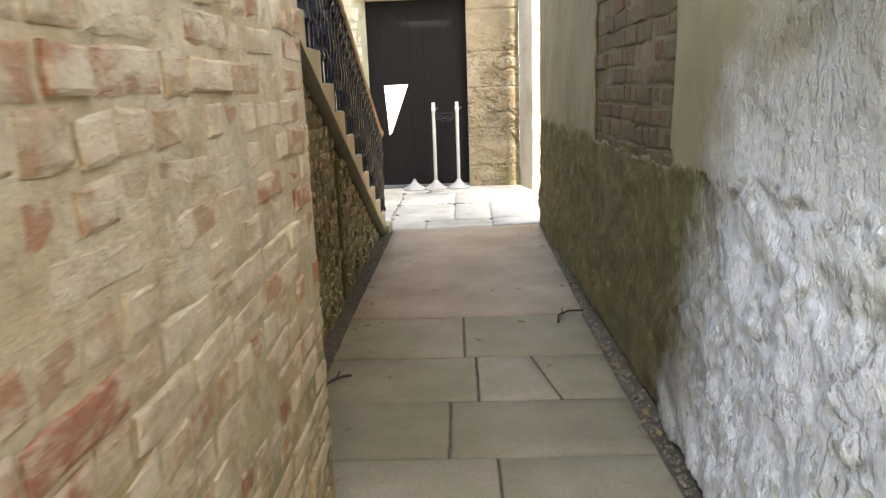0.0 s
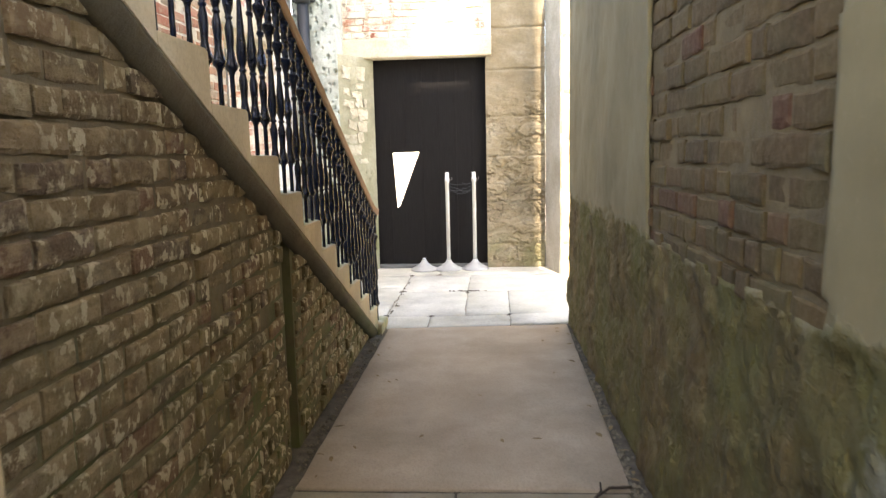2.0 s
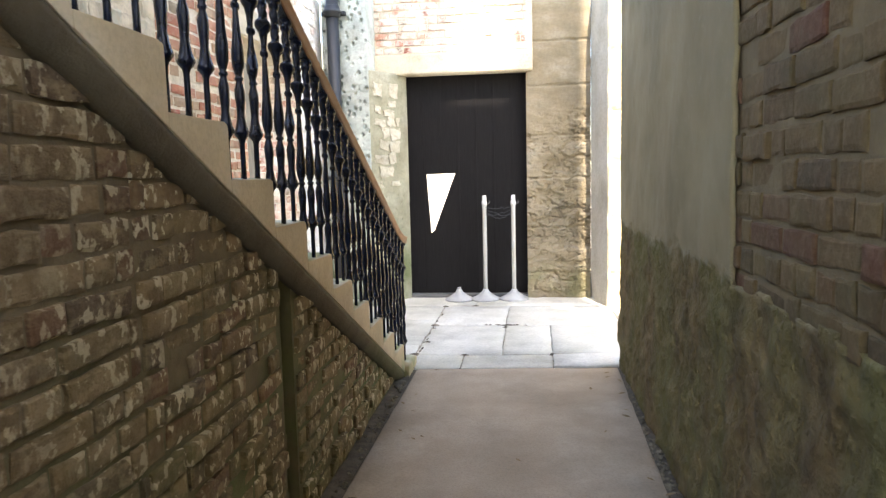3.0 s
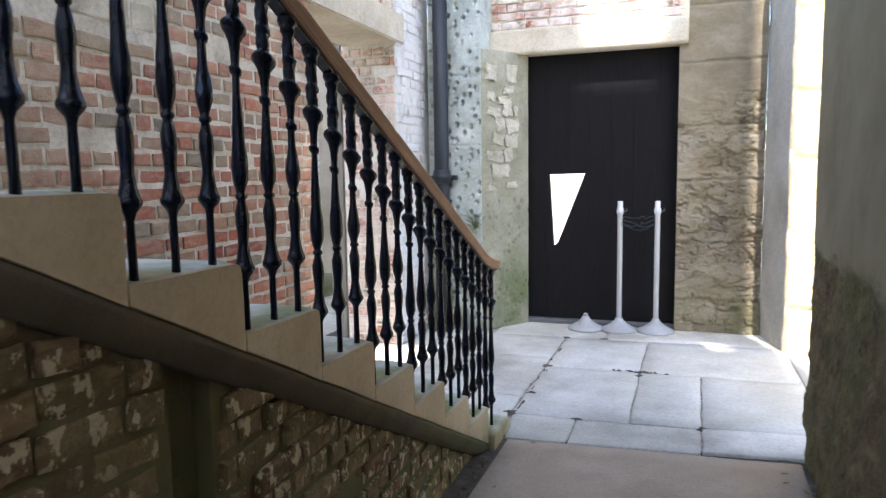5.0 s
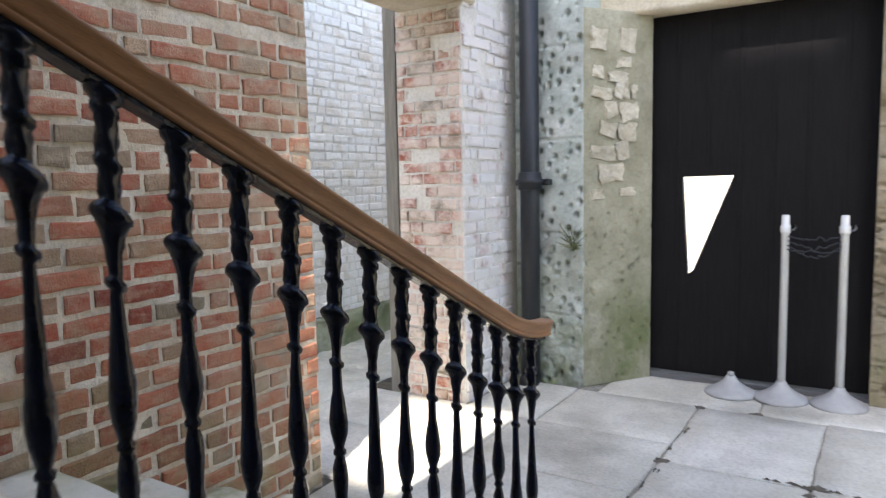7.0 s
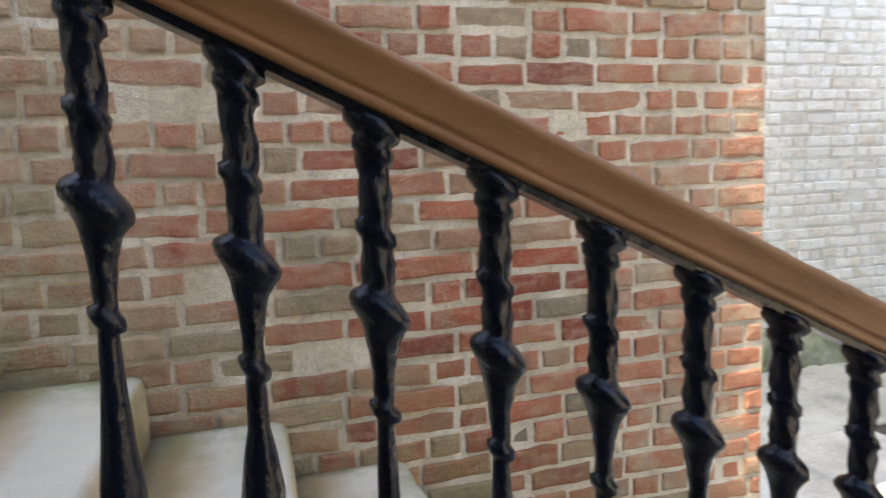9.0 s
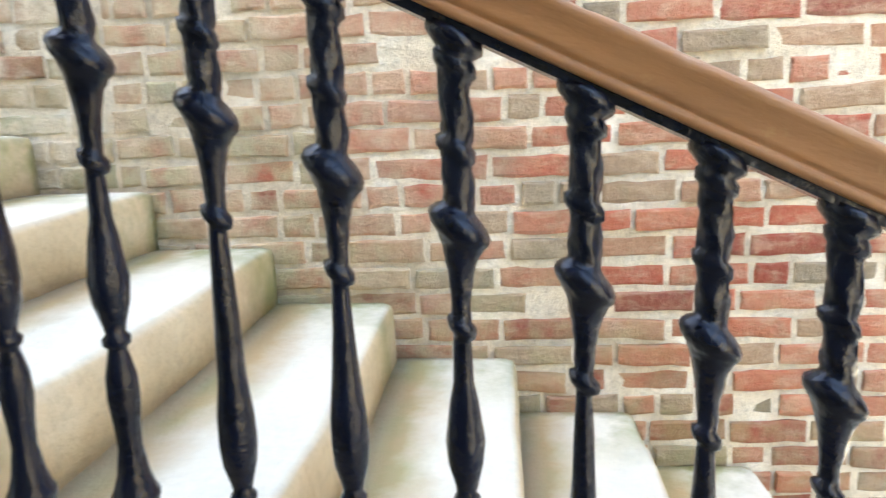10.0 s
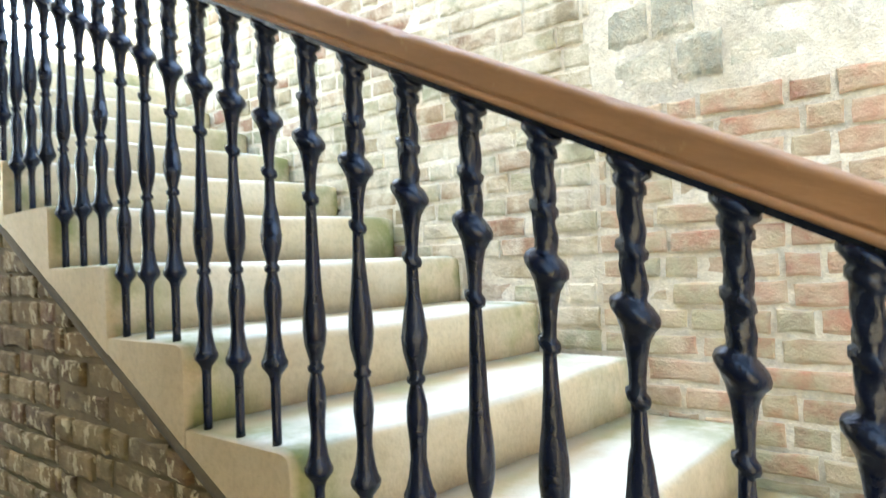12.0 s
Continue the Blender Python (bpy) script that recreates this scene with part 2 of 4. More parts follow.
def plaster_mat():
    """Smooth cream plaster above, gone below where rough green render shows; pale render near the entrance with
    daylight painted in.
    """
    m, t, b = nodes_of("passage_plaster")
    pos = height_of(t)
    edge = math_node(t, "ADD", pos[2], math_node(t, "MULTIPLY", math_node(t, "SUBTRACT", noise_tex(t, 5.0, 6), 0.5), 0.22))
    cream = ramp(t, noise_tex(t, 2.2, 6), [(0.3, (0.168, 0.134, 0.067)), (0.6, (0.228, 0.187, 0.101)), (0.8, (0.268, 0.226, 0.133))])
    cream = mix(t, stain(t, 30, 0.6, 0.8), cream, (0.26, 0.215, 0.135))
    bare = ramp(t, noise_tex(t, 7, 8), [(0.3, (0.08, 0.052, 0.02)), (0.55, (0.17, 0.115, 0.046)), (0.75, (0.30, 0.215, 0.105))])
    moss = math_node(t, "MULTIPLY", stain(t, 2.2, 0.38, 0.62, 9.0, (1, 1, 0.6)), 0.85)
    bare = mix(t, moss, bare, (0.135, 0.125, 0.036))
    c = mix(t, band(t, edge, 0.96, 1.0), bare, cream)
    # pale bluish render; daylight from the entrance is painted into its colour
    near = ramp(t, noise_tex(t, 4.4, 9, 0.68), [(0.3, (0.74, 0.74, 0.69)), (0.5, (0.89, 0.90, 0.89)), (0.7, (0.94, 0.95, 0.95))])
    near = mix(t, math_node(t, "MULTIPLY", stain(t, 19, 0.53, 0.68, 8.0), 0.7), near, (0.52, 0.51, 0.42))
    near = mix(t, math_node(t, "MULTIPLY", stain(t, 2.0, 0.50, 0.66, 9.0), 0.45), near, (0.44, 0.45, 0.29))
    # greyer older plaster higher up, darkened too for the weaker light there
    coat_shade = ramp(t, noise_tex(t, 3.0, 8), [(0.3, (0.23, 0.21, 0.15)), (0.7, (0.37, 0.355, 0.29))])
    near_height = math_node(t, "ADD", pos[2], math_node(t, "MULTIPLY", math_node(t, "SUBTRACT", noise_tex(t, 3.2, 7), 0.5), 0.5))
    near = mix(t, band(t, near_height, 0.98, 1.38), near, coat_shade)
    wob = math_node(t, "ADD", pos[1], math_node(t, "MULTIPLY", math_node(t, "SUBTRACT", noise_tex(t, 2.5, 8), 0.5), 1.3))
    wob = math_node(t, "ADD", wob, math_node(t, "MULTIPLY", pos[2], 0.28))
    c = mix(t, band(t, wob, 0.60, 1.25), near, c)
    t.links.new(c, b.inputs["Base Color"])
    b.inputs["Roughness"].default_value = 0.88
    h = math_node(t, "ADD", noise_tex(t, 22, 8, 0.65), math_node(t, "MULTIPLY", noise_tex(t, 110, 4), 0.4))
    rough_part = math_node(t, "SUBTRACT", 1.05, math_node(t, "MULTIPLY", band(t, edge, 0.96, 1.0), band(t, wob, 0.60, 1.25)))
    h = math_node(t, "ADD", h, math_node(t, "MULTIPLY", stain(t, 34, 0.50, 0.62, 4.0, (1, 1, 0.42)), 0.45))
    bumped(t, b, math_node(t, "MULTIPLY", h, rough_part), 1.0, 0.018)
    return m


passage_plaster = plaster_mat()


def paint_mat(name, color, rough, metal=0.0, scale=60.0, relief=0.002, var=0.35, stretch=(1, 1, 1), wear=None, spec=0.5):
    m, t, b = nodes_of(name)
    dark = tuple(v * (1 - var) for v in color)
    lite = tuple(min(1, v * (1 + var)) for v in color)
    c = ramp(t, noise_tex(t, scale * 0.2, 6, 0.6, stretch), [(0.3, dark), (0.7, lite)])
    if wear:
        c = mix(t, stain(t, scale * 0.4, 0.62, 0.74), c, wear)
    t.links.new(c, b.inputs["Base Color"])
    b.inputs["Roughness"].default_value, b.inputs["Metallic"].default_value = rough, metal
    b.inputs["Specular IOR Level"].default_value = spec
    bumped(t, b, noise_tex(t, scale, 5, 0.6, stretch), 0.7, relief)
    return m


iron = paint_mat("black_iron_paint", (0.004, 0.007, 0.019), 0.13, 0.0, 75, 0.0036, 0.3, spec=0.33)
rail_wood = paint_mat("rail_wood", (0.335, 0.178, 0.092), 0.55, 0.0, 90, 0.0014, 0.17, (6, 0.25, 1.2), (0.40, 0.25, 0.13), spec=0.35)
door_wood = paint_mat("door_wood", (0.006, 0.0052, 0.0055), 0.8, 0.0, 60, 0.003, 0.5, (8, 8, 0.4), spec=0.2)
lead_grey = paint_mat("lead_grey", (0.10, 0.10, 0.10), 0.55, 0.0, 40, 0.002, 0.25)
white_plastic = paint_mat("white_plastic", (0.62, 0.62, 0.60), 0.45, 0.0, 30, 0.0005, 0.08)
base_grey = paint_mat("base_grey", (0.34, 0.34, 0.33), 0.6, 0.0, 40, 0.001, 0.2)
pipe_paint = paint_mat("pipe_paint", (0.011, 0.014, 0.018), 0.5, 0.0, 40, 0.002, 0.3, (1, 1, 0.4))
old_timber = paint_mat("old_timber", (0.20, 0.185, 0.155), 0.85, 0.0, 50, 0.006, 0.3, (5, 5, 0.4))
twig_brown = paint_mat("twig_brown", (0.05, 0.035, 0.025), 0.8, 0.0, 60, 0.002)
dry_leaf = paint_mat("dry_leaf", (0.22, 0.15, 0.07), 0.8, 0.0, 80, 0.001)


def step_mat():
    m, t, b = nodes_of("step_stone")
    c = ramp(t, noise_tex(t, 3.0, 7), [(0.3, (0.45, 0.345, 0.205)), (0.55, (0.59, 0.47, 0.295)), (0.75, (0.66, 0.57, 0.41))])
    c = mix(t, stain(t, 60, 0.45, 0.75), c, mix(t, 0.25, c, (0.15, 0.11, 0.07)))
    c = mix(t, math_node(t, "MULTIPLY", stain(t, 1.6, 0.52, 0.72, 8.0), 0.4), c, (0.26, 0.19, 0.11))
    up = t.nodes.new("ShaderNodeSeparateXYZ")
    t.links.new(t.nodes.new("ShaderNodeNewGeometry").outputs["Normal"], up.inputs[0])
    # upward faces paler and bluer: skylight put into the worn treads' colour
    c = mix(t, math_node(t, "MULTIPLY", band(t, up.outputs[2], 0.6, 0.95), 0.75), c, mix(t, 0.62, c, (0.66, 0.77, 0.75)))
    x = height_of(t)[0]
    ends = math_node(t, "ADD", band(t, x, -0.88, -1.20), math_node(t, "MULTIPLY", band(t, x, -0.22, -0.06), band(t, x, -0.003, -0.02)), True)
    f = math_node(t, "MULTIPLY", ends, stain(t, 5.0, 0.40, 0.60, 8.0))
    c = mix(t, math_node(t, "MULTIPLY", f, 0.92), c, (0.18, 0.20, 0.06))
    foot = math_node(t, "MULTIPLY", band(t, height_of(t)[2], 0.22, 0.06), stain(t, 6.0, 0.36, 0.56, 8.0))
    c = mix(t, math_node(t, "MULTIPLY", foot, 0.75), c, (0.17, 0.19, 0.065))
    # brown silt left at the back of each tread
    run = math_node(t, "FRACT", math_node(t, "DIVIDE", math_node(t, "SUBTRACT", NOSE0, height_of(t)[1]), GO), 0.0)
    edge = math_node(t, "ADD", run, math_node(t, "MULTIPLY", math_node(t, "SUBTRACT", noise_tex(t, 4.0, 7), 0.5), 0.7))
    silt = math_node(t, "MULTIPLY", band(t, edge, 0.50, 0.78), band(t, up.outputs[2], 0.6, 0.95))
    c = mix(t, math_node(t, "MULTIPLY", silt, 0.9), c, mix(t, stain(t, 3.0, 0.42, 0.6), (0.40, 0.28, 0.13), (0.30, 0.27, 0.11)))
    t.links.new(c, b.inputs["Base Color"])
    b.inputs["Roughness"].default_value = 0.72
    h = math_node(t, "ADD", noise_tex(t, 25, 8, 0.65), math_node(t, "MULTIPLY", noise_tex(t, 160, 3), 0.35))
    bumped(t, b, h, 0.7, 0.004)
    return m


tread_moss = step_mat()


# ---- mesh helpers ----
def mesh_object(name, bm, material, parent=None, label=""):
    me = bpy.data.meshes.new(name)
    bm.to_mesh(me)
    bm.free()
    if material:
        me.materials.append(material)
    ob = new(name, me)
    ob.parent = parent
    if label:
        ob["label"] = label
    return ob


part = mesh_object


def thing(name, at, label, category, group="", kind=""):
    ob = new(name)
    ob.location = at
    ob.empty_display_size = 0.1
    return tagged(ob, label, category, group, kind)


def box(bm, x0, x1, y0, y1, z0, z1, bevel=0.0, segments=1):
    r = bmesh.ops.create_cube(bm, size=1, matrix=Matrix.Translation(((x0 + x1) / 2, (y0 + y1) / 2, (z0 + z1) / 2)) @ Matrix.Diagonal((x1 - x0, y1 - y0, z1 - z0, 1)))
    if bevel:
        edges = {e for v in r["verts"] for e in v.link_edges}
        bmesh.ops.bevel(bm, geom=list(edges), offset=bevel, segments=segments, affect="EDGES")
    return bm


def shaded(ob, flat=False):
    for p in ob.data.polygons:
        p.use_smooth = not flat
    return ob


def lathe(bm, profile, at=(0, 0, 0), segments=12, shear=0.0, turn=0.0):
    """Turns a list of (radius, height) round a vertical axis; shear tilts the ends along y."""
    rings = []
    for i, (r, z) in enumerate(profile):
        ring = []
        for k in range(segments):
            a = 2 * math.pi * k / segments + turn
            x, y = r * math.cos(a), r * math.sin(a)
            ring.append(bm.verts.new((at[0] + x, at[1] + y, at[2] + z - shear * y)))
        rings.append(ring)
    for a, b in zip(rings, rings[1:]):
        for k in range(segments):
            bm.faces.new((a[k], a[(k + 1) % segments], b[(k + 1) % segments], b[k]))
    bm.faces.new(list(reversed(rings[0])))
    bm.faces.new(rings[-1])
    return bm


def tube(bm, points, radius, segments=8):
    """A bent round bar through the points."""
    rings = []
    pts = [Vector(p) for p in points]
    for i, p in enumerate(pts):
        d = (pts[min(i + 1, len(pts) - 1)] - pts[max(i - 1, 0)]).normalized()
        q = d.to_track_quat("Z", "Y")
        rings.append([bm.verts.new(p + q @ Vector((radius * math.cos(2 * math.pi * k / segments), radius * math.sin(2 * math.pi * k / segments), 0))) for k in range(segments)])
    for a, b in zip(rings, rings[1:]):
        for k in range(segments):
            bm.faces.new((a[k], a[(k + 1) % segments], b[(k + 1) % segments], b[k]))
    bm.faces.new(list(reversed(rings[0])))
    bm.faces.new(rings[-1])
    return bm


def rough_block(name, origin, u, v, wide, high, depth, cell, push, material, keep=None):
    """A block whose front is a fine sheet, pushed in and out by push(a, b); u and v span the front, which faces u x v."""
    u, v = Vector(u), Vector(v)
    n = u.cross(v)
    o = Vector(origin)
    na, nb = max(2, int(wide / cell)), max(2, int(high / cell))
    verts, faces = [], []
    for j in range(nb + 1):
        for i in range(na + 1):
            a, b = wide * i / na, high * j / nb
            p = o + u * a + v * b
            edge = i in (0, na) or j in (0, nb)
            verts.append(p + n * (push(a, b) * (0.35 if edge else 1)))
    idx = lambda i, j: j * (na + 1) + i
    for j in range(nb):
        for i in range(na):
            if keep and not keep(wide * (i + 0.5) / na, high * (j + 0.5) / nb):
                continue
            faces.append((idx(i, j), idx(i + 1, j), idx(i + 1, j + 1), idx(i, j + 1)))
    if depth:
        rim = [idx(i, 0) for i in range(na + 1)] + [idx(na, j) for j in range(1, nb + 1)] + [idx(i, nb) for i in range(na - 1, -1, -1)] + [idx(0, j) for j in range(nb - 1, 0, -1)]
        back = []
        for k in rim:
            back.append(len(verts))
            p = verts[k]
            verts.append(p - n * ((p - o).dot(n) + depth))
        for k in range(len(rim)):
            m = (k + 1) % len(rim)
            faces.append((rim[m], rim[k], back[k], back[m]))
        faces.append(tuple(reversed(back)))
    me = bpy.data.meshes.new(name)
    me.from_pydata(verts, [], faces)
    me.materials.append(material)
    ob = new(name, me)
    return shaded(ob)


def fbm(x, y, z, octaves=4):
    return noise.fractal((x, y, z), 0.9, 2.1, octaves)


# ---- bricks ----
BRICK_MESHES = {}


def brick_mesh(kind, variant, material):
    """A unit brick: face 1 x 1 in x and z, front at y = 0, depth to y = 1; worn edges."""
    key = (kind, variant, material.name)
    if key in BRICK_MESHES:
        return BRICK_MESHES[key]
    rnd = random.Random(f"{kind}{variant}")
    aspect = {"stretcher": 3.3, "header": 1.55}[kind]
    ch = 0.10 + 0.05 * rnd.random()
    cols = 4 if kind == "stretcher" else 2
    front, edge, back = [], [], []
    outline = [(i / cols, 0.0) for i in range(cols)] + [(1.0, 0.0), (1.0, 0.5)] + [(1 - i / cols, 1.0) for i in range(cols)] + [(0.0, 1.0), (0.0, 0.5)]
    verts = []
    for a, b in outline:
        ja, jb = rnd.uniform(-0.022, 0.018), rnd.uniform(-0.085, 0.06)
        verts.append((a - 0.5 + ja, 0.10 + rnd.uniform(0, 0.06), b - 0.5 + jb))
    n = len(outline)
    for a, b in outline:
        sa = (a - 0.5) * (1 - 2 * ch / aspect) + rnd.uniform(-0.012, 0.012)
        sb = (b - 0.5) * (1 - 2 * ch) + rnd.uniform(-0.03, 0.03)
        verts.append((sa, rnd.uniform(0, 0.05), sb))
    for a, b in outline:
        verts.append((a - 0.5, 1.0, b - 0.5))
    verts.append((0.0, -0.03 + rnd.uniform(0, 0.06), 0.0))
    c = 3 * n
    faces = []
    for k in range(n):
        m = (k + 1) % n
        faces += [(k, m, n + m, n + k), (2 * n + k, 2 * n + m, m, k), (n + k, n + m, c)]
    me = bpy.data.meshes.new("brick")
    me.from_pydata(verts, [], faces)
    me.materials.append(material)
    BRICK_MESHES[key] = me
    return me


def courses(wide, high, course, seed, inside, english=0.5, stretcher=0.205, joint=0.0130):
    """Bricks of a wall face as (kind, a, b, width, height): a, b is the middle of each."""
    rnd = random.Random(seed)
    rows = int(high / course)
    for j in range(rows):
        b = (j + 0.5) * course
        headers = rnd.random() < english and j % 3 == 1
        a = -rnd.uniform(0, 0.2)
        k = j % 2
        while a < wide:
            kind = "header" if headers or (k % 2 and rnd.random() < 0.75) or rnd.random() < 0.08 else "stretcher"
            w = (stretcher if kind == "stretcher" else stretcher * 0.48) * rnd.uniform(0.92, 1.06)
            lo, hi = max(a, 0.0), min(a + w, wide)
            if hi - lo > 0.028 and inside(lo, hi, b):
                yield ("stretcher" if hi - lo > 0.13 else "header", (lo + hi) / 2, b + rnd.uniform(-0.003, 0.003), hi - lo - joint, course - joint * rnd.uniform(0.8, 1.3))
            a += w
            k += 1


def lay_bricks(parent, origin, u, wide, high, course, seed, material, inside=lambda lo, hi, b: True, near=None, rest=None, proud=0.012, deep=0.034, english=0.4, jitter=0.004, turn=0.01, stretcher=0.205, limit=300, joint=0.013):
    """Lays single bricks on a wall face whose outward normal is u x z; those not near join into one mesh of the material rest."""
    u = Vector(u)
    n = u.cross(Vector((0, 0, 1)))
    base = Matrix((( u.x, -n.x, 0, 0), (u.y, -n.y, 0, 0), (0, 0, 1, 0), (0, 0, 0, 1)))
    rnd = random.Random(seed + 1)
    verts, faces = [], []
    count = 0
    for kind, a, b, w, h in courses(wide, high, course, seed, inside, english, stretcher, joint):
        out = proud + rnd.gauss(0, jitter)
        m = Matrix.Translation(Vector(origin) + u * a + n * out + Vector((0, 0, b))) @ base @ pose(0, 0, 0, rnd.gauss(0, 1.2), rnd.gauss(0, turn * 40), rnd.gauss(0, 1.2)) @ Matrix.Diagonal((w, deep, h, 1))
        me = brick_mesh(kind, rnd.randrange(9), material)
        if near is None or (near(a, b) and count < limit):
            ob = new("brick", me)
            ob.parent = parent
            ob.matrix_basis = parent.matrix_basis.inverted() @ m
            count += 1
        else:
            s = len(verts)
            verts += [m @ v.co for v in me.vertices]
            faces += [tuple(s + i for i in p.vertices) for p in me.polygons]
    if verts:
        me = bpy.data.meshes.new("brickwork")
        me.from_pydata([parent.matrix_basis.inverted() @ v for v in verts], [], faces)
        me.materials.append(rest or material)
        tagged(new("brickwork", me), kind="stuff").parent = parent


# ---- ground and floors ----
def rough_wall(name, x0, x1, y0, y1, z0, z1, material, label):
    ob = mesh_object(name, box(bmesh.new(), x0, x1, y0, y1, z0, z1), material)
    return tagged(ob, label, "wall", kind="structure")


bm = bmesh.new()
bmesh.ops.create_grid(bm, x_segments=40, y_segments=40, size=600)
ground = mesh_object("ground", bm, stone_mat("gravel_ground", [(0.3, (0.30, 0.27, 0.20)), (0.7, (0.42, 0.38, 0.30))], 2.0, 60, 0.01, 0.95))
ground.location = (0, 0, -0.10)
tagged(ground, "pale trodden gravel ground round the ruin", "ground", kind="structure")
bed = mesh_object("floor", box(bmesh.new(), -3.6, 3.4, -2.5, 9.6, -0.09, -0.010), earth)
tagged(bed, "dark earth bed under the paving and along the walls", "floor", kind="structure")


def slab(name, corners, top, material, parent, seed, thick=0.06, worn=0.006, ragged=0.006):
    """A flagstone from its four corners (x, y), with worn edges and a faintly uneven top."""
    rnd = random.Random(seed)
    c = [Vector((x, y, 0)) for x, y in corners]
    lx, ly = (c[1] - c[0]).length, (c[3] - c[0]).length
    nx = max(4, int(lx / 0.12))
    ny = max(4, int(ly / 0.12))
    cuts_x = [0, 0.008 / lx] + [i / nx for i in range(1, nx)] + [1 - 0.008 / lx, 1]
    cuts_y = [0, 0.008 / ly] + [i / ny for i in range(1, ny)] + [1 - 0.008 / ly, 1]
    nx, ny = len(cuts_x) - 1, len(cuts_y) - 1
    bm = bmesh.new()
    grid = []
    lift = rnd.uniform(-0.004, 0.004)
    for j in range(ny + 1):
        row = []
        for i in range(nx + 1):
            s, t = cuts_x[i], cuts_y[j]
            rim_s, rim_t = i in (0, nx), j in (0, ny)
            p = (c[0] * (1 - s) + c[1] * s) * (1 - t) + (c[3] * (1 - s) + c[2] * s) * t
            if rim_s or rim_t:
                p += Vector((noise.noise((p.x * 9, p.y * 9, seed)), noise.noise((p.y * 9, p.x * 9, seed + 5)), 0)) * ragged
            p.z = top + lift + 0.005 * noise.noise((p.x * 3, p.y * 3, seed * 1.7)) - (worn if rim_s or rim_t else 0)
            row.append(bm.verts.new(p))
        grid.append(row)
    for j in range(ny):
        for i in range(nx):
            bm.faces.new((grid[j][i], grid[j][i + 1], grid[j + 1][i + 1], grid[j + 1][i]))
    edges = [e for e in bm.edges if e.is_boundary]
    r = bmesh.ops.extrude_edge_only(bm, edges=edges)
    for v in (g for g in r["geom"] if isinstance(g, bmesh.types.BMVert)):
        v.co.z = top - thick
    bmesh.ops.recalc_face_normals(bm, faces=bm.faces)
    return shaded(part(name, bm, material, parent))


paving = thing("pavement", (0.7, 3, 0), "worn flagstones and one long concrete slab on the passage floor", "pavement", kind="structure")
paving.location = (0, 0, 0)
J = 0.005
rows = [(-2.4, -1.9, 0.60), (-1.9, -1.35, 0.80), (-1.35, -0.80, 0.55), (-0.80, -0.25, 0.76), (-0.25, 0.30, 0.62), (0.30, 0.83, 0.789), (0.83, 1.285, 0.618), (1.285, 1.775, 0.738), (1.775, 2.37, 0.684)]
for k, (y0, y1, xs) in enumerate(rows):
    xl, xr = 0.035, 1.36
    slab("flagstone", [(xl, y0 + J), (xs - J, y0 + J), (xs - J, y1 - J), (xl, y1 - J)], 0.0, pavement_stone, paving, k * 2)
    if k == 7:
        slab("flagstone", [(xs + J, y0 + J), (1.08, y0 + J), (1.00, y1 - J), (xs + J, y1 - J)], 0.0, pavement_stone, paving, 91)
        slab("flagstone", [(1.09, y0 + J), (xr, y0 + J), (xr, y1 - J), (1.012, y1 - J)], -0.004, pavement_stone, paving, 92)
    else:
        slab("flagstone", [(xs + J, y0 + J), (xr, y0 + J), (xr, y1 - J), (xs + J, y1 - J)], 0.0, pavement_stone, paving, k * 2 + 1)
part_slab = slab("concrete_slab", [(0.035, 2.385), (1.37, 2.385), (1.425, 5.02), (0.06, 4.93)], 0.004, concrete, paving, 60)
part_slab["label"] = "long smooth brown concrete slab"

landing = thing("landing", (0, 0, 0), "large worn grey flagstones of the sunlit landing", "pavement", kind="structure")
flags = [
    [(0.04, 4.95), (0.345, 4.97), (0.345, 5.30), (0.0, 5.30)], [(0.36, 4.97), (0.99, 5.02), (0.99, 5.34), (0.36, 5.30)], [(1.005, 5.03), (1.62, 5.10), (1.62, 5.40), (1.005, 5.35)],
    [(-0.01, 5.315), (0.625, 5.33), (0.625, 6.31), (0.0, 6.32)], [(0.64, 5.33), (0.995, 5.36), (1.01, 6.32), (0.64, 6.32)], [(1.01, 5.37), (1.62, 5.42), (1.62, 6.33), (1.025, 6.33)],
    [(0.0, 6.335), (0.62, 6.33), (0.64, 7.22), (0.0, 7.21)], [(0.635, 6.335), (1.62, 6.345), (1.62, 7.24), (0.65, 7.235)],
    [(-0.62, 7.225), (0.30, 7.235), (0.30, 7.74), (-0.62, 7.74)], [(0.315, 7.235), (1.62, 7.25), (1.62, 7.74), (0.315, 7.74)],
    [(-0.62, 5.14), (-0.03, 5.14), (-0.03, 5.60), (-0.62, 5.60)], [(-1.21, 5.14), (-0.635, 5.14), (-0.635, 5.90), (-1.21, 5.90)],
    [(-0.62, 5.615), (-0.03, 5.615), (-0.03, 5.91), (-0.62, 5.91)], [(-0.85, 5.925), (-0.025, 5.925), (-0.02, 6.55), (-0.85, 6.55)],
    [(-1.21, 5.915), (-0.865, 5.915), (-0.865, 6.55), (-1.21, 6.55)], [(-0.75, 6.565), (-0.02, 6.565), (-0.02, 7.21), (-0.75, 7.21)], [(-1.21, 6.565), (-0.765, 6.565), (-0.765, 7.21), (-1.21, 7.21)],
    [(-2.0, 5.40), (-1.225, 5.40), (-1.225, 6.00), (-2.0, 6.00)], [(-2.0, 6.015), (-1.225, 6.015), (-1.225, 6.60), (-2.0, 6.60)],
    [(1.635, 5.10), (2.4, 5.10), (2.4, 6.0), (1.635, 6.0)], [(1.635, 6.015), (2.4, 6.015), (2.4, 7.05), (1.635, 7.05)],
]
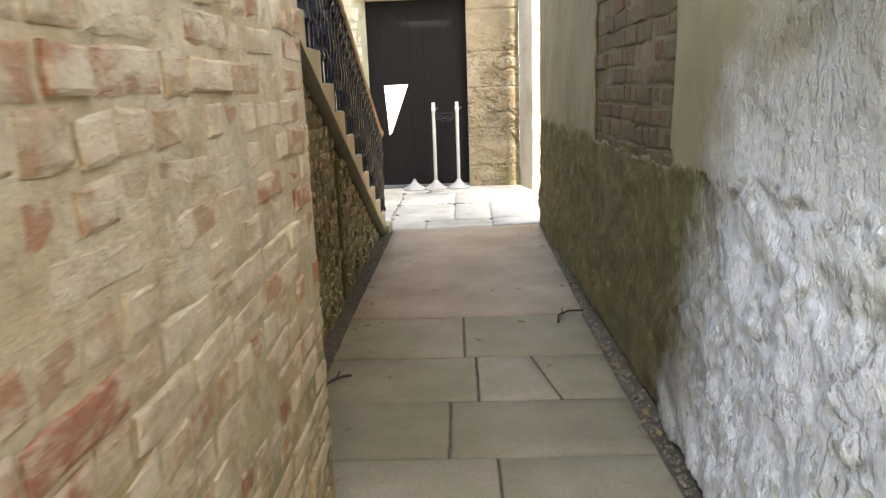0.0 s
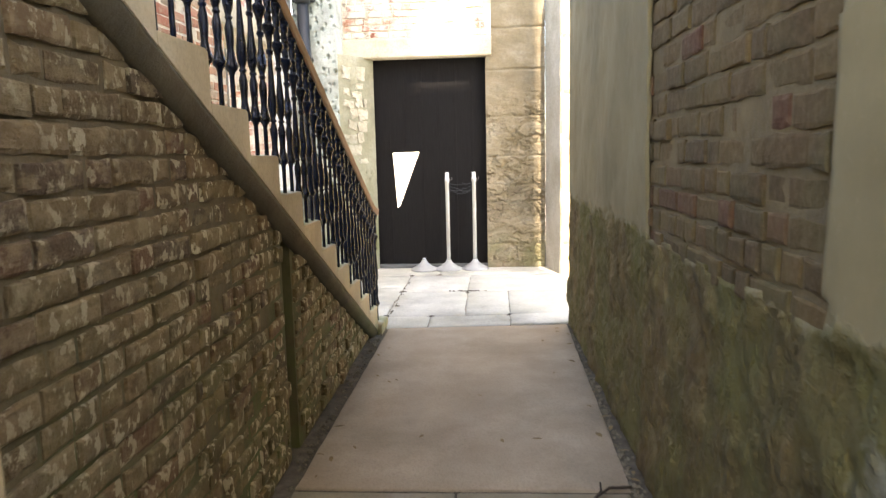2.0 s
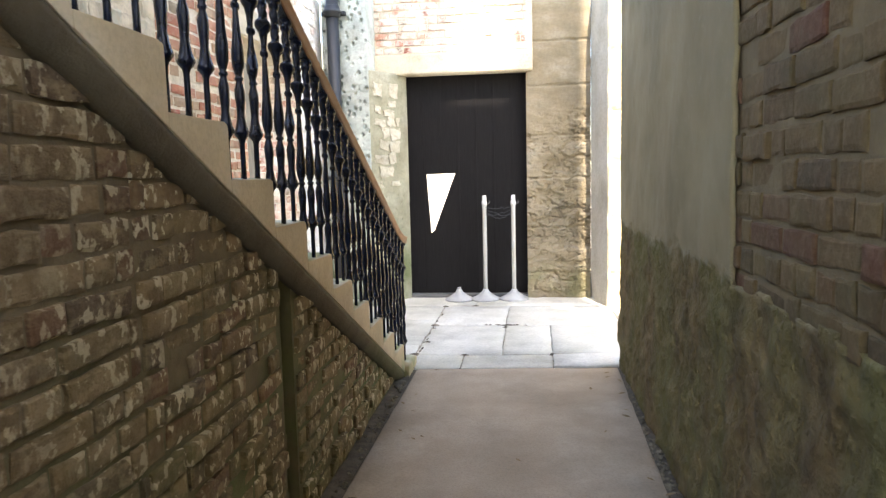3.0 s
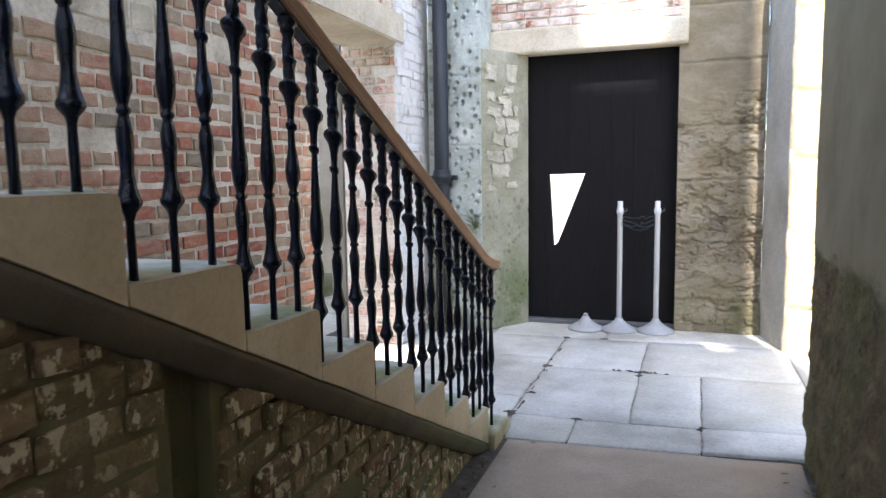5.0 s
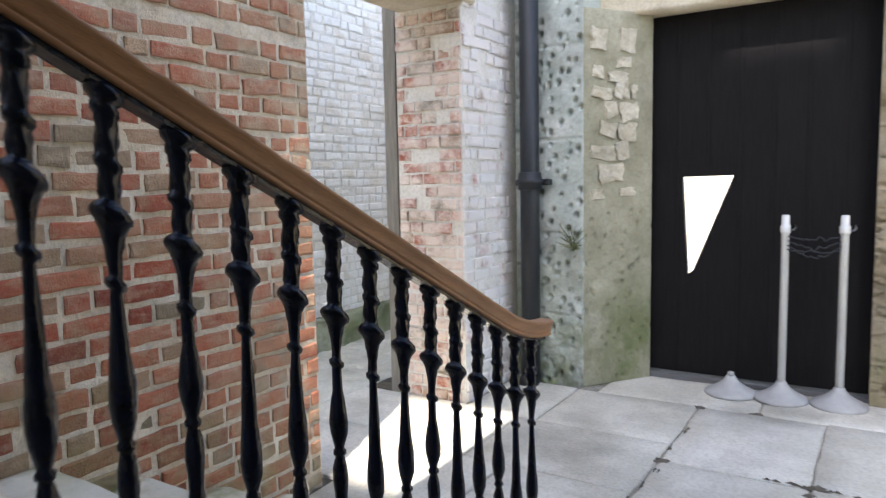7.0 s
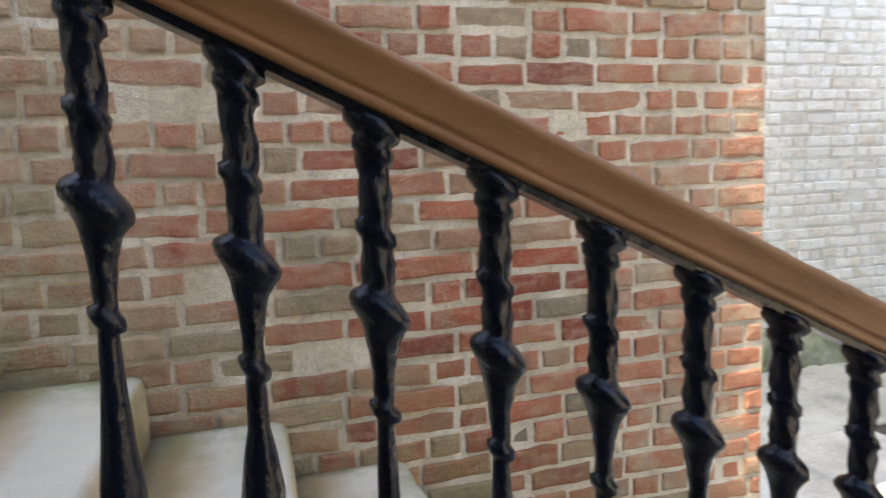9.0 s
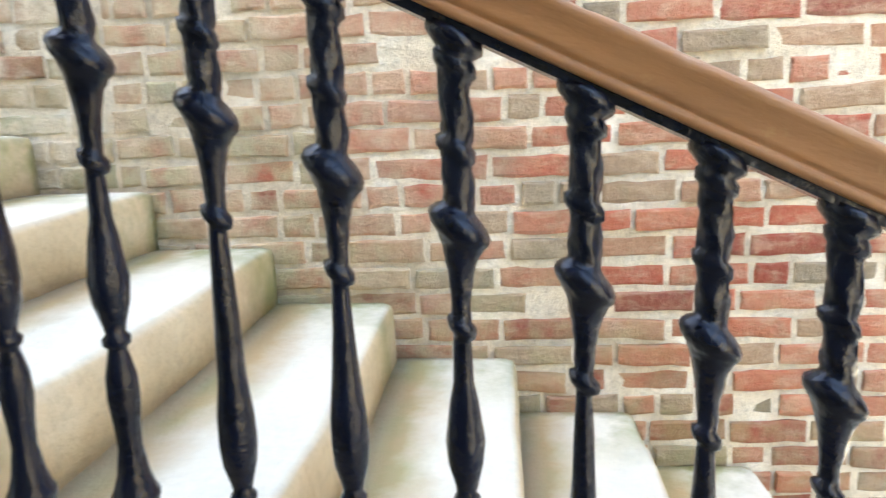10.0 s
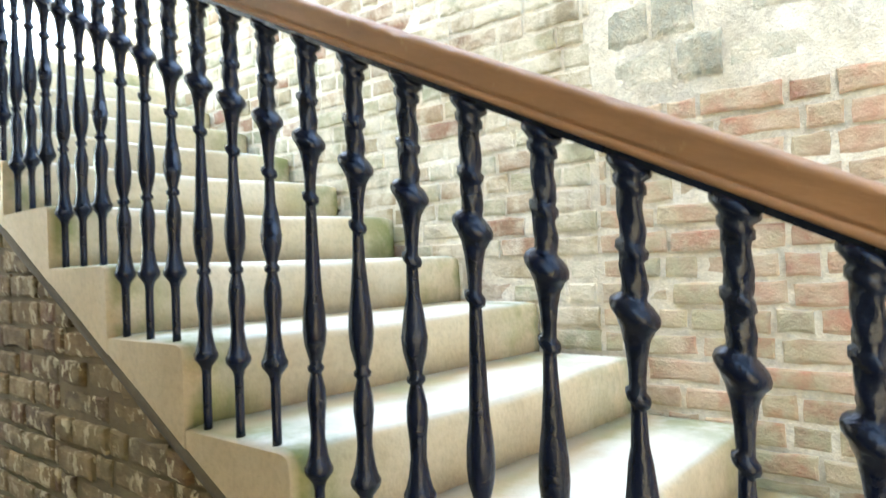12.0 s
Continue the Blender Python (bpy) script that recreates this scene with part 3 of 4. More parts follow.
part("joint_fill", box(bmesh.new(), -1.21, 2.4, 5.06, 7.74, -0.0098, -0.0055), joint_grit, landing, "pale grit filling the joints")
for k, c in enumerate(flags):
    mx, my = sum(p[0] for p in c) / 4, sum(p[1] for p in c) / 4
    c = [(x + math.copysign(0.0035, x - mx), y + math.copysign(0.0035, y - my)) for x, y in c]
    slab("flagstone", c, 0.006, landing_stone, landing, 200 + k, worn=0.006, ragged=0.013)

# earth and moss caught where the landing's joints meet
rnd = random.Random(61)
verts, faces = [], []
spots = [(0.655, 6.336, 0.075), (0.63, 6.25, 0.035), (0.0, 6.32, 0.05), (0.02, 5.70, 0.04), (0.0, 7.20, 0.05), (0.36, 5.31, 0.035), (1.0, 5.36, 0.03), (0.99, 5.33, 0.02), (-0.02, 5.32, 0.06), (0.30, 7.23, 0.04)]
for k in range(26):
    if rnd.random() < 0.6:
        spots.append((rnd.gauss(0.0, 0.012), rnd.uniform(5.2, 7.25), rnd.uniform(0.008, 0.022)))
    else:
        spots.append((rnd.uniform(0.35, 0.95), 6.33 + rnd.gauss(0, 0.010), rnd.uniform(0.007, 0.016)))
for x, y, r in spots:
    n0 = len(verts)
    along_x, along_y = (0.45, 2.2) if abs(x) < 0.05 and r < 0.03 else (1.6, 0.5) if r < 0.02 else (1.0, 0.7)
    verts.append((x, y, 0.0125))
    for q in range(12):
        w = r * rnd.uniform(0.45, 1.25)
        verts.append((x + along_x * w * math.cos(q * math.pi / 6), y + along_y * w * math.sin(q * math.pi / 6), 0.0015))
    faces += [(n0, n0 + 1 + q, n0 + 1 + (q + 1) % 12) for q in range(12)]
me = bpy.data.meshes.new("joint_dirt")
me.from_pydata(verts, [], faces)
me.materials.append(earth)
tagged(new("joint_dirt", me), "dark earth caught in the landing's open joints", "dirt", kind="stuff")

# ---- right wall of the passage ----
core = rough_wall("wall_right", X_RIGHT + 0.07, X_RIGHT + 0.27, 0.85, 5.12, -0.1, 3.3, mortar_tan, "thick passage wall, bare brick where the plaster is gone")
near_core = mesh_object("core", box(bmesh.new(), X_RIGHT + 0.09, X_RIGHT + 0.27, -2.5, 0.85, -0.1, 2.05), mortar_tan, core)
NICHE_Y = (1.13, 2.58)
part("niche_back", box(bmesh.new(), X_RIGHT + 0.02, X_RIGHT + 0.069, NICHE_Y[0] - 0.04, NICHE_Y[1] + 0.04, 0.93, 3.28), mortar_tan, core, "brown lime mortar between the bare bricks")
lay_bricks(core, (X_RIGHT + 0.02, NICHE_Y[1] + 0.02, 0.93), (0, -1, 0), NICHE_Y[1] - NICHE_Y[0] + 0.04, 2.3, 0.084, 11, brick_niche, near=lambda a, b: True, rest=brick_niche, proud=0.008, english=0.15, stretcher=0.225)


def push_right(a, b):
    y = 5.10 - a
    base = 0.012 * fbm(y * 2.2, b * 2.2, 3)
    lim = 1.25 - 0.42 * b
    if y < lim:
        s = min(1, (lim - y) / 0.4)
        base += s * (0.005 * fbm(y * 5, b * 5, 8, 6) + 0.005 * fbm(y * 26, b * 11, 2, 4) - 0.016 * max(0.0, 1 - abs(fbm(y * 1.5 + b * 0.6, b * 1.9, 17, 5)) / 0.03) + 0.03 * max(0.0, 0.9 - b))
    edge = 0.99 + 0.05 * fbm(y * 4, 0, 5)
    if b < edge:
        base += -0.012 + 0.018 * fbm(y * 8, b * 7, 1, 5) + 0.014 * abs(fbm(y * 24, b * 15, 4, 5)) + 0.035 * max(0.0, (0.5 - b))
    return base


def keep_right(a, b):
    y = 5.10 - a
    if y < 0.84 and b > 2.05:
        return False
    return not (NICHE_Y[0] + 0.006 * fbm(b * 6, 1, 1) < y < NICHE_Y[1] + 0.006 * fbm(b * 5, 2, 2) and b > 0.965 + 0.012 * fbm(y * 5, 3, 3))


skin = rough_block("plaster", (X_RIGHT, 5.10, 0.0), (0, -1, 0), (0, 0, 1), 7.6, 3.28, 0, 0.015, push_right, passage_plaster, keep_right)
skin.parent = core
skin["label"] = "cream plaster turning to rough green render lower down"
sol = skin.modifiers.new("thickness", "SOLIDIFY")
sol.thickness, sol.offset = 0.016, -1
# brick quoin at the wall's end
lay_bricks(core, (X_RIGHT + 0.27, 5.12, 0.0), (-1, 0, 0), 0.27, 3.2, 0.068, 12, brick_washed, proud=0.01)

# ---- left pier near the entrance ----
X_PIER, Y_PIER = 0.262, 0.535
pier = rough_wall("wall_left_pier", -0.35, X_PIER, -2.5, Y_PIER, -0.1, 1.66, mortar_warm, "thick limewashed brick pier, worn and patched")
lay_bricks(pier, (X_PIER, -1.3, 0.0), (0, 1, 0), Y_PIER + 1.3, 1.65, 0.075, 13, brick_pale, near=lambda a, b: a > 0.3, rest=brick_pale_rest, proud=0.0045, jitter=0.0035, english=0.6, stretcher=0.21, deep=0.034, turn=0.06, joint=0.014)
lay_bricks(pier, (X_PIER, Y_PIER, 0.0), (-1, 0, 0), 0.32, 1.65, 0.075, 14, brick_pale, proud=0.0, jitter=0.003, deep=0.026)

# ---- wall under the stairs ----

def soffit(y):
    return tread(0) - 0.20 + (NOSE0 - y) * RISE / GO




def under_mass(y0, y1, x0, x1):
    """Masonry below the flight between y0 and y1."""
    bm = bmesh.new()
    prof = [(y0, -0.1), (y1, -0.1), (y1, soffit(y1) - 0.002), (y0, soffit(y0) - 0.002)]
    lo = [bm.verts.new((x0, y, z)) for y, z in prof]
    hi = [bm.verts.new((x1, y, z)) for y, z in prof]
    bm.faces.new(lo)
    bm.faces.new(list(reversed(hi)))
    for k in range(4):
        bm.faces.new((hi[k], hi[(k + 1) % 4], lo[(k + 1) % 4], lo[k]))
    bmesh.ops.recalc_face_normals(bm, faces=bm.faces)
    return bm


under = tagged(mesh_object("wall_under_stairs", under_mass(Y_PIER, 4.99, -0.40, -0.10), mortar_dark), "rough mossy brick wall below the stone stairs", "wall", kind="structure")
part("mortar_bed", under_mass(Y_PIER, 2.665, -0.10, -0.056), mortar_dark, under)
part("mortar_bed", under_mass(2.79, 4.985, -0.10, -0.056), mortar_dark, under)
bond = lambda y0: (lambda lo, hi, b: b < soffit(y0 + (lo + hi) / 2) - 0.05)
lay_bricks(under, (-0.056, Y_PIER, 0.0), (0, 1, 0), 1.25, 2.3, 0.074, 15, brick_smoother, bond(Y_PIER), proud=0.011, jitter=0.004, turn=0.02, deep=0.045, stretcher=0.22)
lay_bricks(under, (-0.056, Y_PIER + 1.25, 0.0), (0, 1, 0), 0.86, 1.9, 0.074, 35, brick_yellow, bond(Y_PIER + 1.25), proud=0.013, jitter=0.008, turn=0.05, deep=0.045, stretcher=0.20, english=0.6)
lay_bricks(under, (-0.056, 2.80, 0.0), (0, 1, 0), 2.19, 1.3, 0.074, 16, brick_yellow, bond(2.80), proud=0.012, jitter=0.007, turn=0.05, stretcher=0.2, deep=0.045)
lay_bricks(under, (-0.056, 2.665, 0.0), (0, 1, 0), 0.125, 1.3, 0.074, 26, brick_damp, bond(2.665), proud=-0.040, jitter=0.003, deep=0.03)
# brown render, its colour darkened for the shadow below the step ends
string_stone = stone_mat("string_render_shaded", [(0.3, (0.075, 0.055, 0.03)), (0.7, (0.14, 0.11, 0.064))], 5, 50, 0.008, 0.9, moss=0.4)
bm = bmesh.new()
n_seg = 60
grid = []
for i in range(n_seg + 1):
    y = Y_PIER + (4.97 - Y_PIER) * i / n_seg
    s = soffit(y)
    wob = 0.006 * fbm(y * 4, 0, 7)
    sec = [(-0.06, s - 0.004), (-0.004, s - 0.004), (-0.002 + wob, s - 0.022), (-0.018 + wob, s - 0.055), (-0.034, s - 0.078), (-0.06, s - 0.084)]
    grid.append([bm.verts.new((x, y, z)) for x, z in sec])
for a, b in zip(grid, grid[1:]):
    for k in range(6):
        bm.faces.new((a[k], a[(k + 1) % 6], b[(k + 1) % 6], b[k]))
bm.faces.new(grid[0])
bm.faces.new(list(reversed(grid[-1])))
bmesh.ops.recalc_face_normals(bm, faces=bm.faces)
shaded(part("string", bm, string_stone, under, "rendered fillet along the underside of the steps, darkened to give the shadow there"))

# ---- staircase ----
stairs = thing("staircase", (0, 0, 0), "worn limestone stairs with rounded, moss-edged steps", "stairs")


def step(n):
    """One stone step: worn tread, rounded front edge, sloping underside."""
    y0, z0 = nose(n), tread(n)
    back = GO + 0.002
    drop = min(0.20, z0 + 0.02) if n else 0.16
    sec = [(0.0, -drop), (0.0, -0.085), (0.001, -0.03), (0.004, -0.014), (0.012, -0.004), (0.026, 0.0), (0.12, 0.0), (0.22, 0.0), (back, 0.0), (back, -max(0.03, drop - back * RISE / GO)), (back * 0.5, -max(0.03, drop - back * 0.5 * RISE / GO))]
    if n == 0:
        sec[-2], sec[-1] = (back, -drop), (back * 0.5, -drop)
    x0, x1 = X_WALL + 0.012, 0.0 if n else 0.03
    cols = 28
    bm = bmesh.new()
    grid = []
    for i in range(cols + 1):
        s = i / cols
        x = x0 + (x1 - x0) * s
        # rounded outer arris
        tuck = 0.006 if i in (0, cols) else 0.0
        wear = 0.012 * math.sin(math.pi * min(1, max(0, (s - 0.08) / 0.84))) ** 2
        row = []
        for k, (dy, dz) in enumerate(sec):
            top = dz > -0.02 and k < 9
            nearfront = max(0.0, 1 - dy / 0.16) if top else 0
            w = wear * nearfront
            jy = 0.003 * noise.noise((x * 7, n * 3.1, k * 0.4)) + (0.010 * max(0, noise.noise((x * 4, n * 7.7, 2))) if 2 <= k <= 5 else 0)
            jz = 0.002 * noise.noise((x * 6, n * 5.3, k * 0.6))
            row.append(bm.verts.new((x, y0 - dy - jy - (tuck if k < 6 else 0), z0 + dz + jz - w - (tuck if 4 <= k <= 8 else 0))))
        grid.append(row)
    m = len(sec)
    for a, b in zip(grid, grid[1:]):
        for k in range(m):
            bm.faces.new((a[k], b[k], b[(k + 1) % m], a[(k + 1) % m]))
    bm.faces.new(grid[0])
    bm.faces.new(list(reversed(grid[-1])))
    bmesh.ops.recalc_face_normals(bm, faces=bm.faces)
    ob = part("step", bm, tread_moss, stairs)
    shaded(ob)
    for p in ob.data.polygons:
        if len(p.vertices) > 4:
            p.use_smooth = False
    return ob


for n in range(STEPS + 1):
    step(n)

# ---- iron railing with wooden handrail ----
railing = thing("stair_railing", (0, 0, 0), "black cast-iron balusters under a moulded wooden handrail", "railing")
X_RAIL = -0.025


def baluster_mesh(length):
    """A cast baluster: bell foot, two bulbs, rings and a collared, fluted shaft under the rail."""
    L = length
    prof = [(0.0095, -0.01), (0.0088, 0.020), (0.0090, 0.102), (0.012, 0.114), (0.0225, 0.126), (0.0245, 0.131), (0.0245, 0.137), (0.021, 0.143), (0.0165, 0.158), (0.0125, 0.185), (0.0135, 0.210), (0.0165, 0.236), (0.0155, 0.258), (0.0105, 0.278), (0.0092, 0.284),
            (0.0135, 0.288), (0.0140, 0.294), (0.0098, 0.299), (0.0115, 0.307), (0.0175, 0.328), (0.0198, 0.350), (0.0190, min(0.376, L - 0.352)), (0.0145, min(0.412, L - 0.318)), (0.0105, L - 0.300), (0.0090, L - 0.262),
            (0.0088, L - 0.258), (0.0135, L - 0.254), (0.0150, L - 0.249), (0.0145, L - 0.244), (0.0095, L - 0.240), (0.0100, L - 0.222), (0.0125, L - 0.200), (0.0165, L - 0.181), (0.0225, L - 0.170), (0.0280, L - 0.1635), (0.0292, L - 0.157), (0.0270, L - 0.1515), (0.0215, L - 0.146), (0.0155, L - 0.142), (0.0145, L - 0.138),
            (0.0155, L - 0.12), (0.0145, L - 0.104), (0.0148, L - 0.100), (0.0180, L - 0.096), (0.0182, L - 0.088), (0.0142, L - 0.084), (0.0155, L - 0.06), (0.0145, L - 0.036), (0.0155, L - 0.030), (0.0195, L - 0.026), (0.0195, L - 0.018), (0.0165, L - 0.014), (0.0255, L - 0.006), (0.0265, L - 0.002), (0.024, L + 0.006)]
    # finer rings where the casting is twisted
    fine = []
    for (r0, z0), (r1, z1) in zip(prof, prof[1:]):
        cuts = max(1, int((z1 - z0) / 0.0055)) if L - 0.30 < z0 else max(1, int((z1 - z0) / 0.03))
        fine += [(r0 + (r1 - r0) * q / cuts, z0 + (z1 - z0) * q / cuts) for q in range(cuts)]
    prof = fine + [prof[-1]]
    bm = bmesh.new()
    rings, seg = [], 16
    for i, (r, z) in enumerate(prof):
        tilt = 0.0
        if z > L - 0.30:
            tilt = RISE / GO * min(1.0, max(0.0, (z - (L - 0.30)) / 0.04))
        ring = []
        for k in range(seg):
            a = 2 * math.pi * k / seg
            rr = r * 0.92
            if L - 0.137 < z < L - 0.03:
                rr *= 1 + 0.11 * math.cos(3 * a + z * 110) + 0.05 * math.cos(8 * a - z * 210)
            elif L - 0.235 < z < L - 0.17:
                rr *= 1 + 0.05 * math.cos(6 * a)
            elif 0.16 < z < L - 0.30:
                rr *= 1 + 0.035 * math.cos(6 * a + z * 14)
            x, y = rr * math.cos(a), rr * math.sin(a)
            lump = 0.0013 * noise.noise((x * 110, y * 110, z * 70 + L))
            ring.append(bm.verts.new((x + lump, y + lump, z - tilt * y)))
        rings.append(ring)
    for a, b in zip(rings, rings[1:]):
        for k in range(seg):
            bm.faces.new((a[k], a[(k + 1) % seg], b[(k + 1) % seg], b[k]))
    bm.faces.new(list(reversed(rings[0])))
    bm.faces.new(rings[-1])
    me = bpy.data.meshes.new("baluster")
    bm.to_mesh(me)
    bm.free()
    me.materials.append(iron)
    for p in me.polygons:
        p.use_smooth = True
    return me


RAIL_END = 5.01


def rail_line(y):
    """Underside of the iron bar, which levels out at the foot of the rail."""
    if y <= 4.70:
        return rail_under(y)
    s = (y - 4.70) / (RAIL_END - 4.70)
    return rail_under(4.70) - (RAIL_END - 4.70) * RAIL_SLOPE * (s - 0.42 * s * s)


MESHES = {}
for n in range(0, STEPS):
    for j in range(3):
        y = nose(n) - 0.072 - GO / 3 * j
        if y > RAIL_END - 0.02:
            continue
        L = round(rail_line(y) - tread(n), 3)
        if L not in MESHES:
            MESHES[L] = baluster_mesh(L)
        ob = new("baluster", MESHES[L])
        ob.parent = railing
        ob.location = (X_RAIL, y, tread(n))
        ob.rotation_euler = (0, 0, random.uniform(-0.1, 0.1))


def swept(name, sec, y0, y1, lift, material, label, chips=0.0, steps=70):
    bm = bmesh.new()
    rings = []
    for i in range(steps + 1):
        y = y0 + (y1 - y0) * i / steps
        h = (rail_line(y + 0.01) - rail_line(y - 0.01)) / 0.02
        nrm = Vector((0, -h, 1)).normalized()
        c = Vector((X_RAIL, y, rail_line(y)))
        end = 1.0 - 0.10 * max(0, (y - (y1 - 0.03)) / 0.03)
        ring = []
        for x, z in sec:
            # the upper arrises are splintered, more so up the flight
            bite = chips * (1.0 + 0.8 * max(0.0, min(1.0, (3.6 - y) / 0.5))) * max(0.0, noise.noise((y * 38, x * 60, 3)) - 0.12 + 0.5 * noise.noise((y * 9, x * 20, 8))) if z > 0.033 else 0.0
            ring.append(bm.verts.new(c + Vector((x * (end - bite * 14), 0, 0)) + nrm * (z + lift - bite)))
        rings.append(ring)
    m = len(sec)
    for a, b in zip(rings, rings[1:]):
        for k in range(m):
            bm.faces.new((a[k], b[k], b[(k + 1) % m], a[(k + 1) % m]))
    bm.faces.new(rings[0])
    bm.faces.new(list(reversed(rings[-1])))
    bmesh.ops.recalc_face_normals(bm, faces=bm.faces)
    return shaded(part(name, bm, material, railing, label))


Y_TOP = nose(STEPS) + 0.1
bar = swept("core_bar", [(-0.016, 0), (0.016, 0), (0.016, 0.009), (-0.016, 0.009)], Y_TOP, RAIL_END - 0.01, 0.002, iron, "black flat iron bar under the handrail")
for p in bar.data.polygons:
    p.use_smooth = False
half = [(x, z * 0.93) for x, z in [(0.019, 0.0), (0.0232, 0.0015), (0.0245, 0.0055), (0.0225, 0.0088), (0.0195, 0.0104), (0.0192, 0.0118), (0.0215, 0.0135), (0.0222, 0.018), (0.0235, 0.026), (0.0258, 0.034), (0.0290, 0.0405), (0.0300, 0.0445), (0.0285, 0.0488), (0.0225, 0.0518), (0.012, 0.0535)]]
wood = [(-0.019, 0.0)] + half + [(0.0, 0.0503)] + [(-x, z) for x, z in reversed(half[1:])]
swept("handrail", wood, Y_TOP, RAIL_END + 0.02, 0.010, rail_wood, "brown moulded wooden handrail, worn pale on top", chips=0.0042, steps=420)

# ---- brick wall beside the stairs ----
stair_wall = rough_wall("wall_beside_stairs", -1.70, X_WALL, -2.5, 5.325, -0.1, 3.1, mortar, "old red and grey brick wall with wide pale mortar joints")
brick_red_far = brick_mat("brick_red_far", [(0.0, (0.30, 0.14, 0.09)), (0.3, (0.38, 0.29, 0.18)), (0.7, (0.42, 0.37, 0.24)), (1.0, (0.30, 0.30, 0.19))], False, white=0.35, moss=0.4, moss_top=3.5)
above_steps = lambda y, b: b + 0.05 > 0.02 + RISE * max(0, (NOSE0 - y) / GO - 1)
lay_bricks(stair_wall, (X_WALL, -0.6, 0.0), (0, 1, 0), 3.35, 3.1, 0.0735, 17, brick_red, lambda lo, hi, b: above_steps(hi - 0.6, b),
           near=lambda a, b: False, rest=brick_red_far, proud=0.0065, jitter=0.0025, english=0.35, stretcher=0.215)
lay_bricks(stair_wall, (X_WALL, 2.75, 0.0), (0, 1, 0), 2.575, 1.95, 0.0735, 27, brick_red, lambda lo, hi, b: above_steps(hi + 2.75, b),
           near=lambda a, b: b < 2.0, rest=brick_red_rest, proud=0.0085, jitter=0.0038, english=0.75, stretcher=0.215, turn=0.03, joint=0.0170)
lay_bricks(stair_wall, (X_WALL, 5.325, 0.0), (-1, 0, 0), 0.46, 2.5, 0.0735, 18, brick_red, proud=0.006, jitter=0.004)

rubble_far = brick_mat("rubble_far", [(0.0, (0.30, 0.29, 0.22)), (0.4, (0.44, 0.42, 0.32)), (0.75, (0.52, 0.48, 0.36)), (1.0, (0.42, 0.32, 0.22))], False, white=0.3)
lay_bricks(stair_wall, (X_WALL, 2.75, 1.95), (0, 1, 0), 1.35, 1.15, 0.135, 28, rubble_far, near=lambda a, b: False, rest=rubble_far, proud=0.006, jitter=0.006, stretcher=0.30, deep=0.06)
lay_bricks(stair_wall, (X_WALL, 4.10, 1.949), (0, 1, 0), 1.225, 1.15, 0.0735, 29, brick_red, near=lambda a, b: False, rest=brick_red_rest, proud=0.0065, jitter=0.003, stretcher=0.215)

# ---- opening beyond the stairs ----
jamb = rough_wall("wall_opening_jamb", -1.70, -1.24, 6.62, 7.35, -0.1, 3.1, mortar_white, "limewashed red brick pier at a wide opening")
lay_bricks(jamb, (-1.70, 6.62, 0.0), (1, 0, 0), 0.46, 2.42, 0.0735, 19, brick_washed, proud=0.01, jitter=0.006)
lay_bricks(jamb, (-1.24, 6.62, 0.0), (0, 1, 0), 0.62, 3.1, 0.0735, 20, brick_mat("brick_limewash", RED, True, white=0.95, wash=(0.80, 0.79, 0.76)), proud=0.01, jitter=0.006)
head = mesh_object("lintel", box(bmesh.new(), -1.69, -1.21, 5.20, 6.75, 2.375, 2.60, 0.01, 2), limestone)
tagged(head, "pale stone lintel over the wide opening", "lintel", kind="structure")
over = rough_wall("wall_over_opening", -1.68, -1.26, 5.325, 6.62, 2.60, 3.1, mortar, "red brickwork above the stone lintel")
lay_bricks(over, (-1.26, 5.325, 2.60), (0, 1, 0), 1.295, 0.5, 0.0735, 21, brick_washed, proud=0.012)
back = rough_wall("wall_back_court", -3.55, -3.05, 3.5, 9.3, -0.1, 3.4, mortar_white, "whitewashed brick wall behind the opening")
lay_bricks(back, (-3.05, 5.0, 0.0), (0, 1, 0), 4.2, 3.4, 0.0735, 22, brick_white, near=lambda a, b: False, rest=brick_white, proud=0.008)
court = rough_block("court_ground", (-3.05, 5.0, -0.004), (1, 0, 0), (0, 1, 0), 1.05, 3.6, 0.004, 0.03, lambda a, b: 0.012 * fbm(a * 6, b * 6, 31) + 0.005 * fbm(a * 25, b * 25, 5), court_grit)
tagged(court, "pale trodden grit of the small court behind the wall", "ground", kind="structure")
plinth = rough_block("wall_plinth", (-2.93, 5.0, -0.05), (0, 1, 0), (0, 0, 1), 3.6, 0.30, 0.12, 0.02, lambda a, b: 0.03 * fbm(a * 4, b * 5, 41) + 0.02 * abs(fbm(a * 14, b * 14, 8)) - 0.05 * max(0.0, b - 0.2), mossy_stone)
tagged(plinth, "low mossy rubble footing of the whitewashed wall", "wall", kind="structure")
back_end = rough_wall("wall_back_end", -3.05, -1.70, 8.6, 9.2, -0.1, 3.0, old_render, "weathered rendered wall closing the small court")
post = mesh_object("timber_post", box(bmesh.new(), -1.825, -1.715, 6.64, 6.76, -0.05, 2.62, 0.012, 2), old_timber)
tagged(post, "weathered grey timber post beside the brick pier", "post")

# ---- front of the door wall ----
def push_pecked(a, b):
    p = 0.004 * fbm(a * 6, b * 6, 4)
    c = noise.voronoi((a * 17, b * 13, 0.5))[0]
    if c[0] < 0.36:
        p -= 0.040 * min(1.0, 1.7 * (1 - c[0] / 0.36))
    joint = min(abs(b - z) for z in (0.42, 1.02, 1.62, 2.2))
    if joint < 0.012:
        p -= 0.006
    return p - (0.02 * abs(fbm(a * 9, b * 9, 6)) if b < 0.5 else 0)


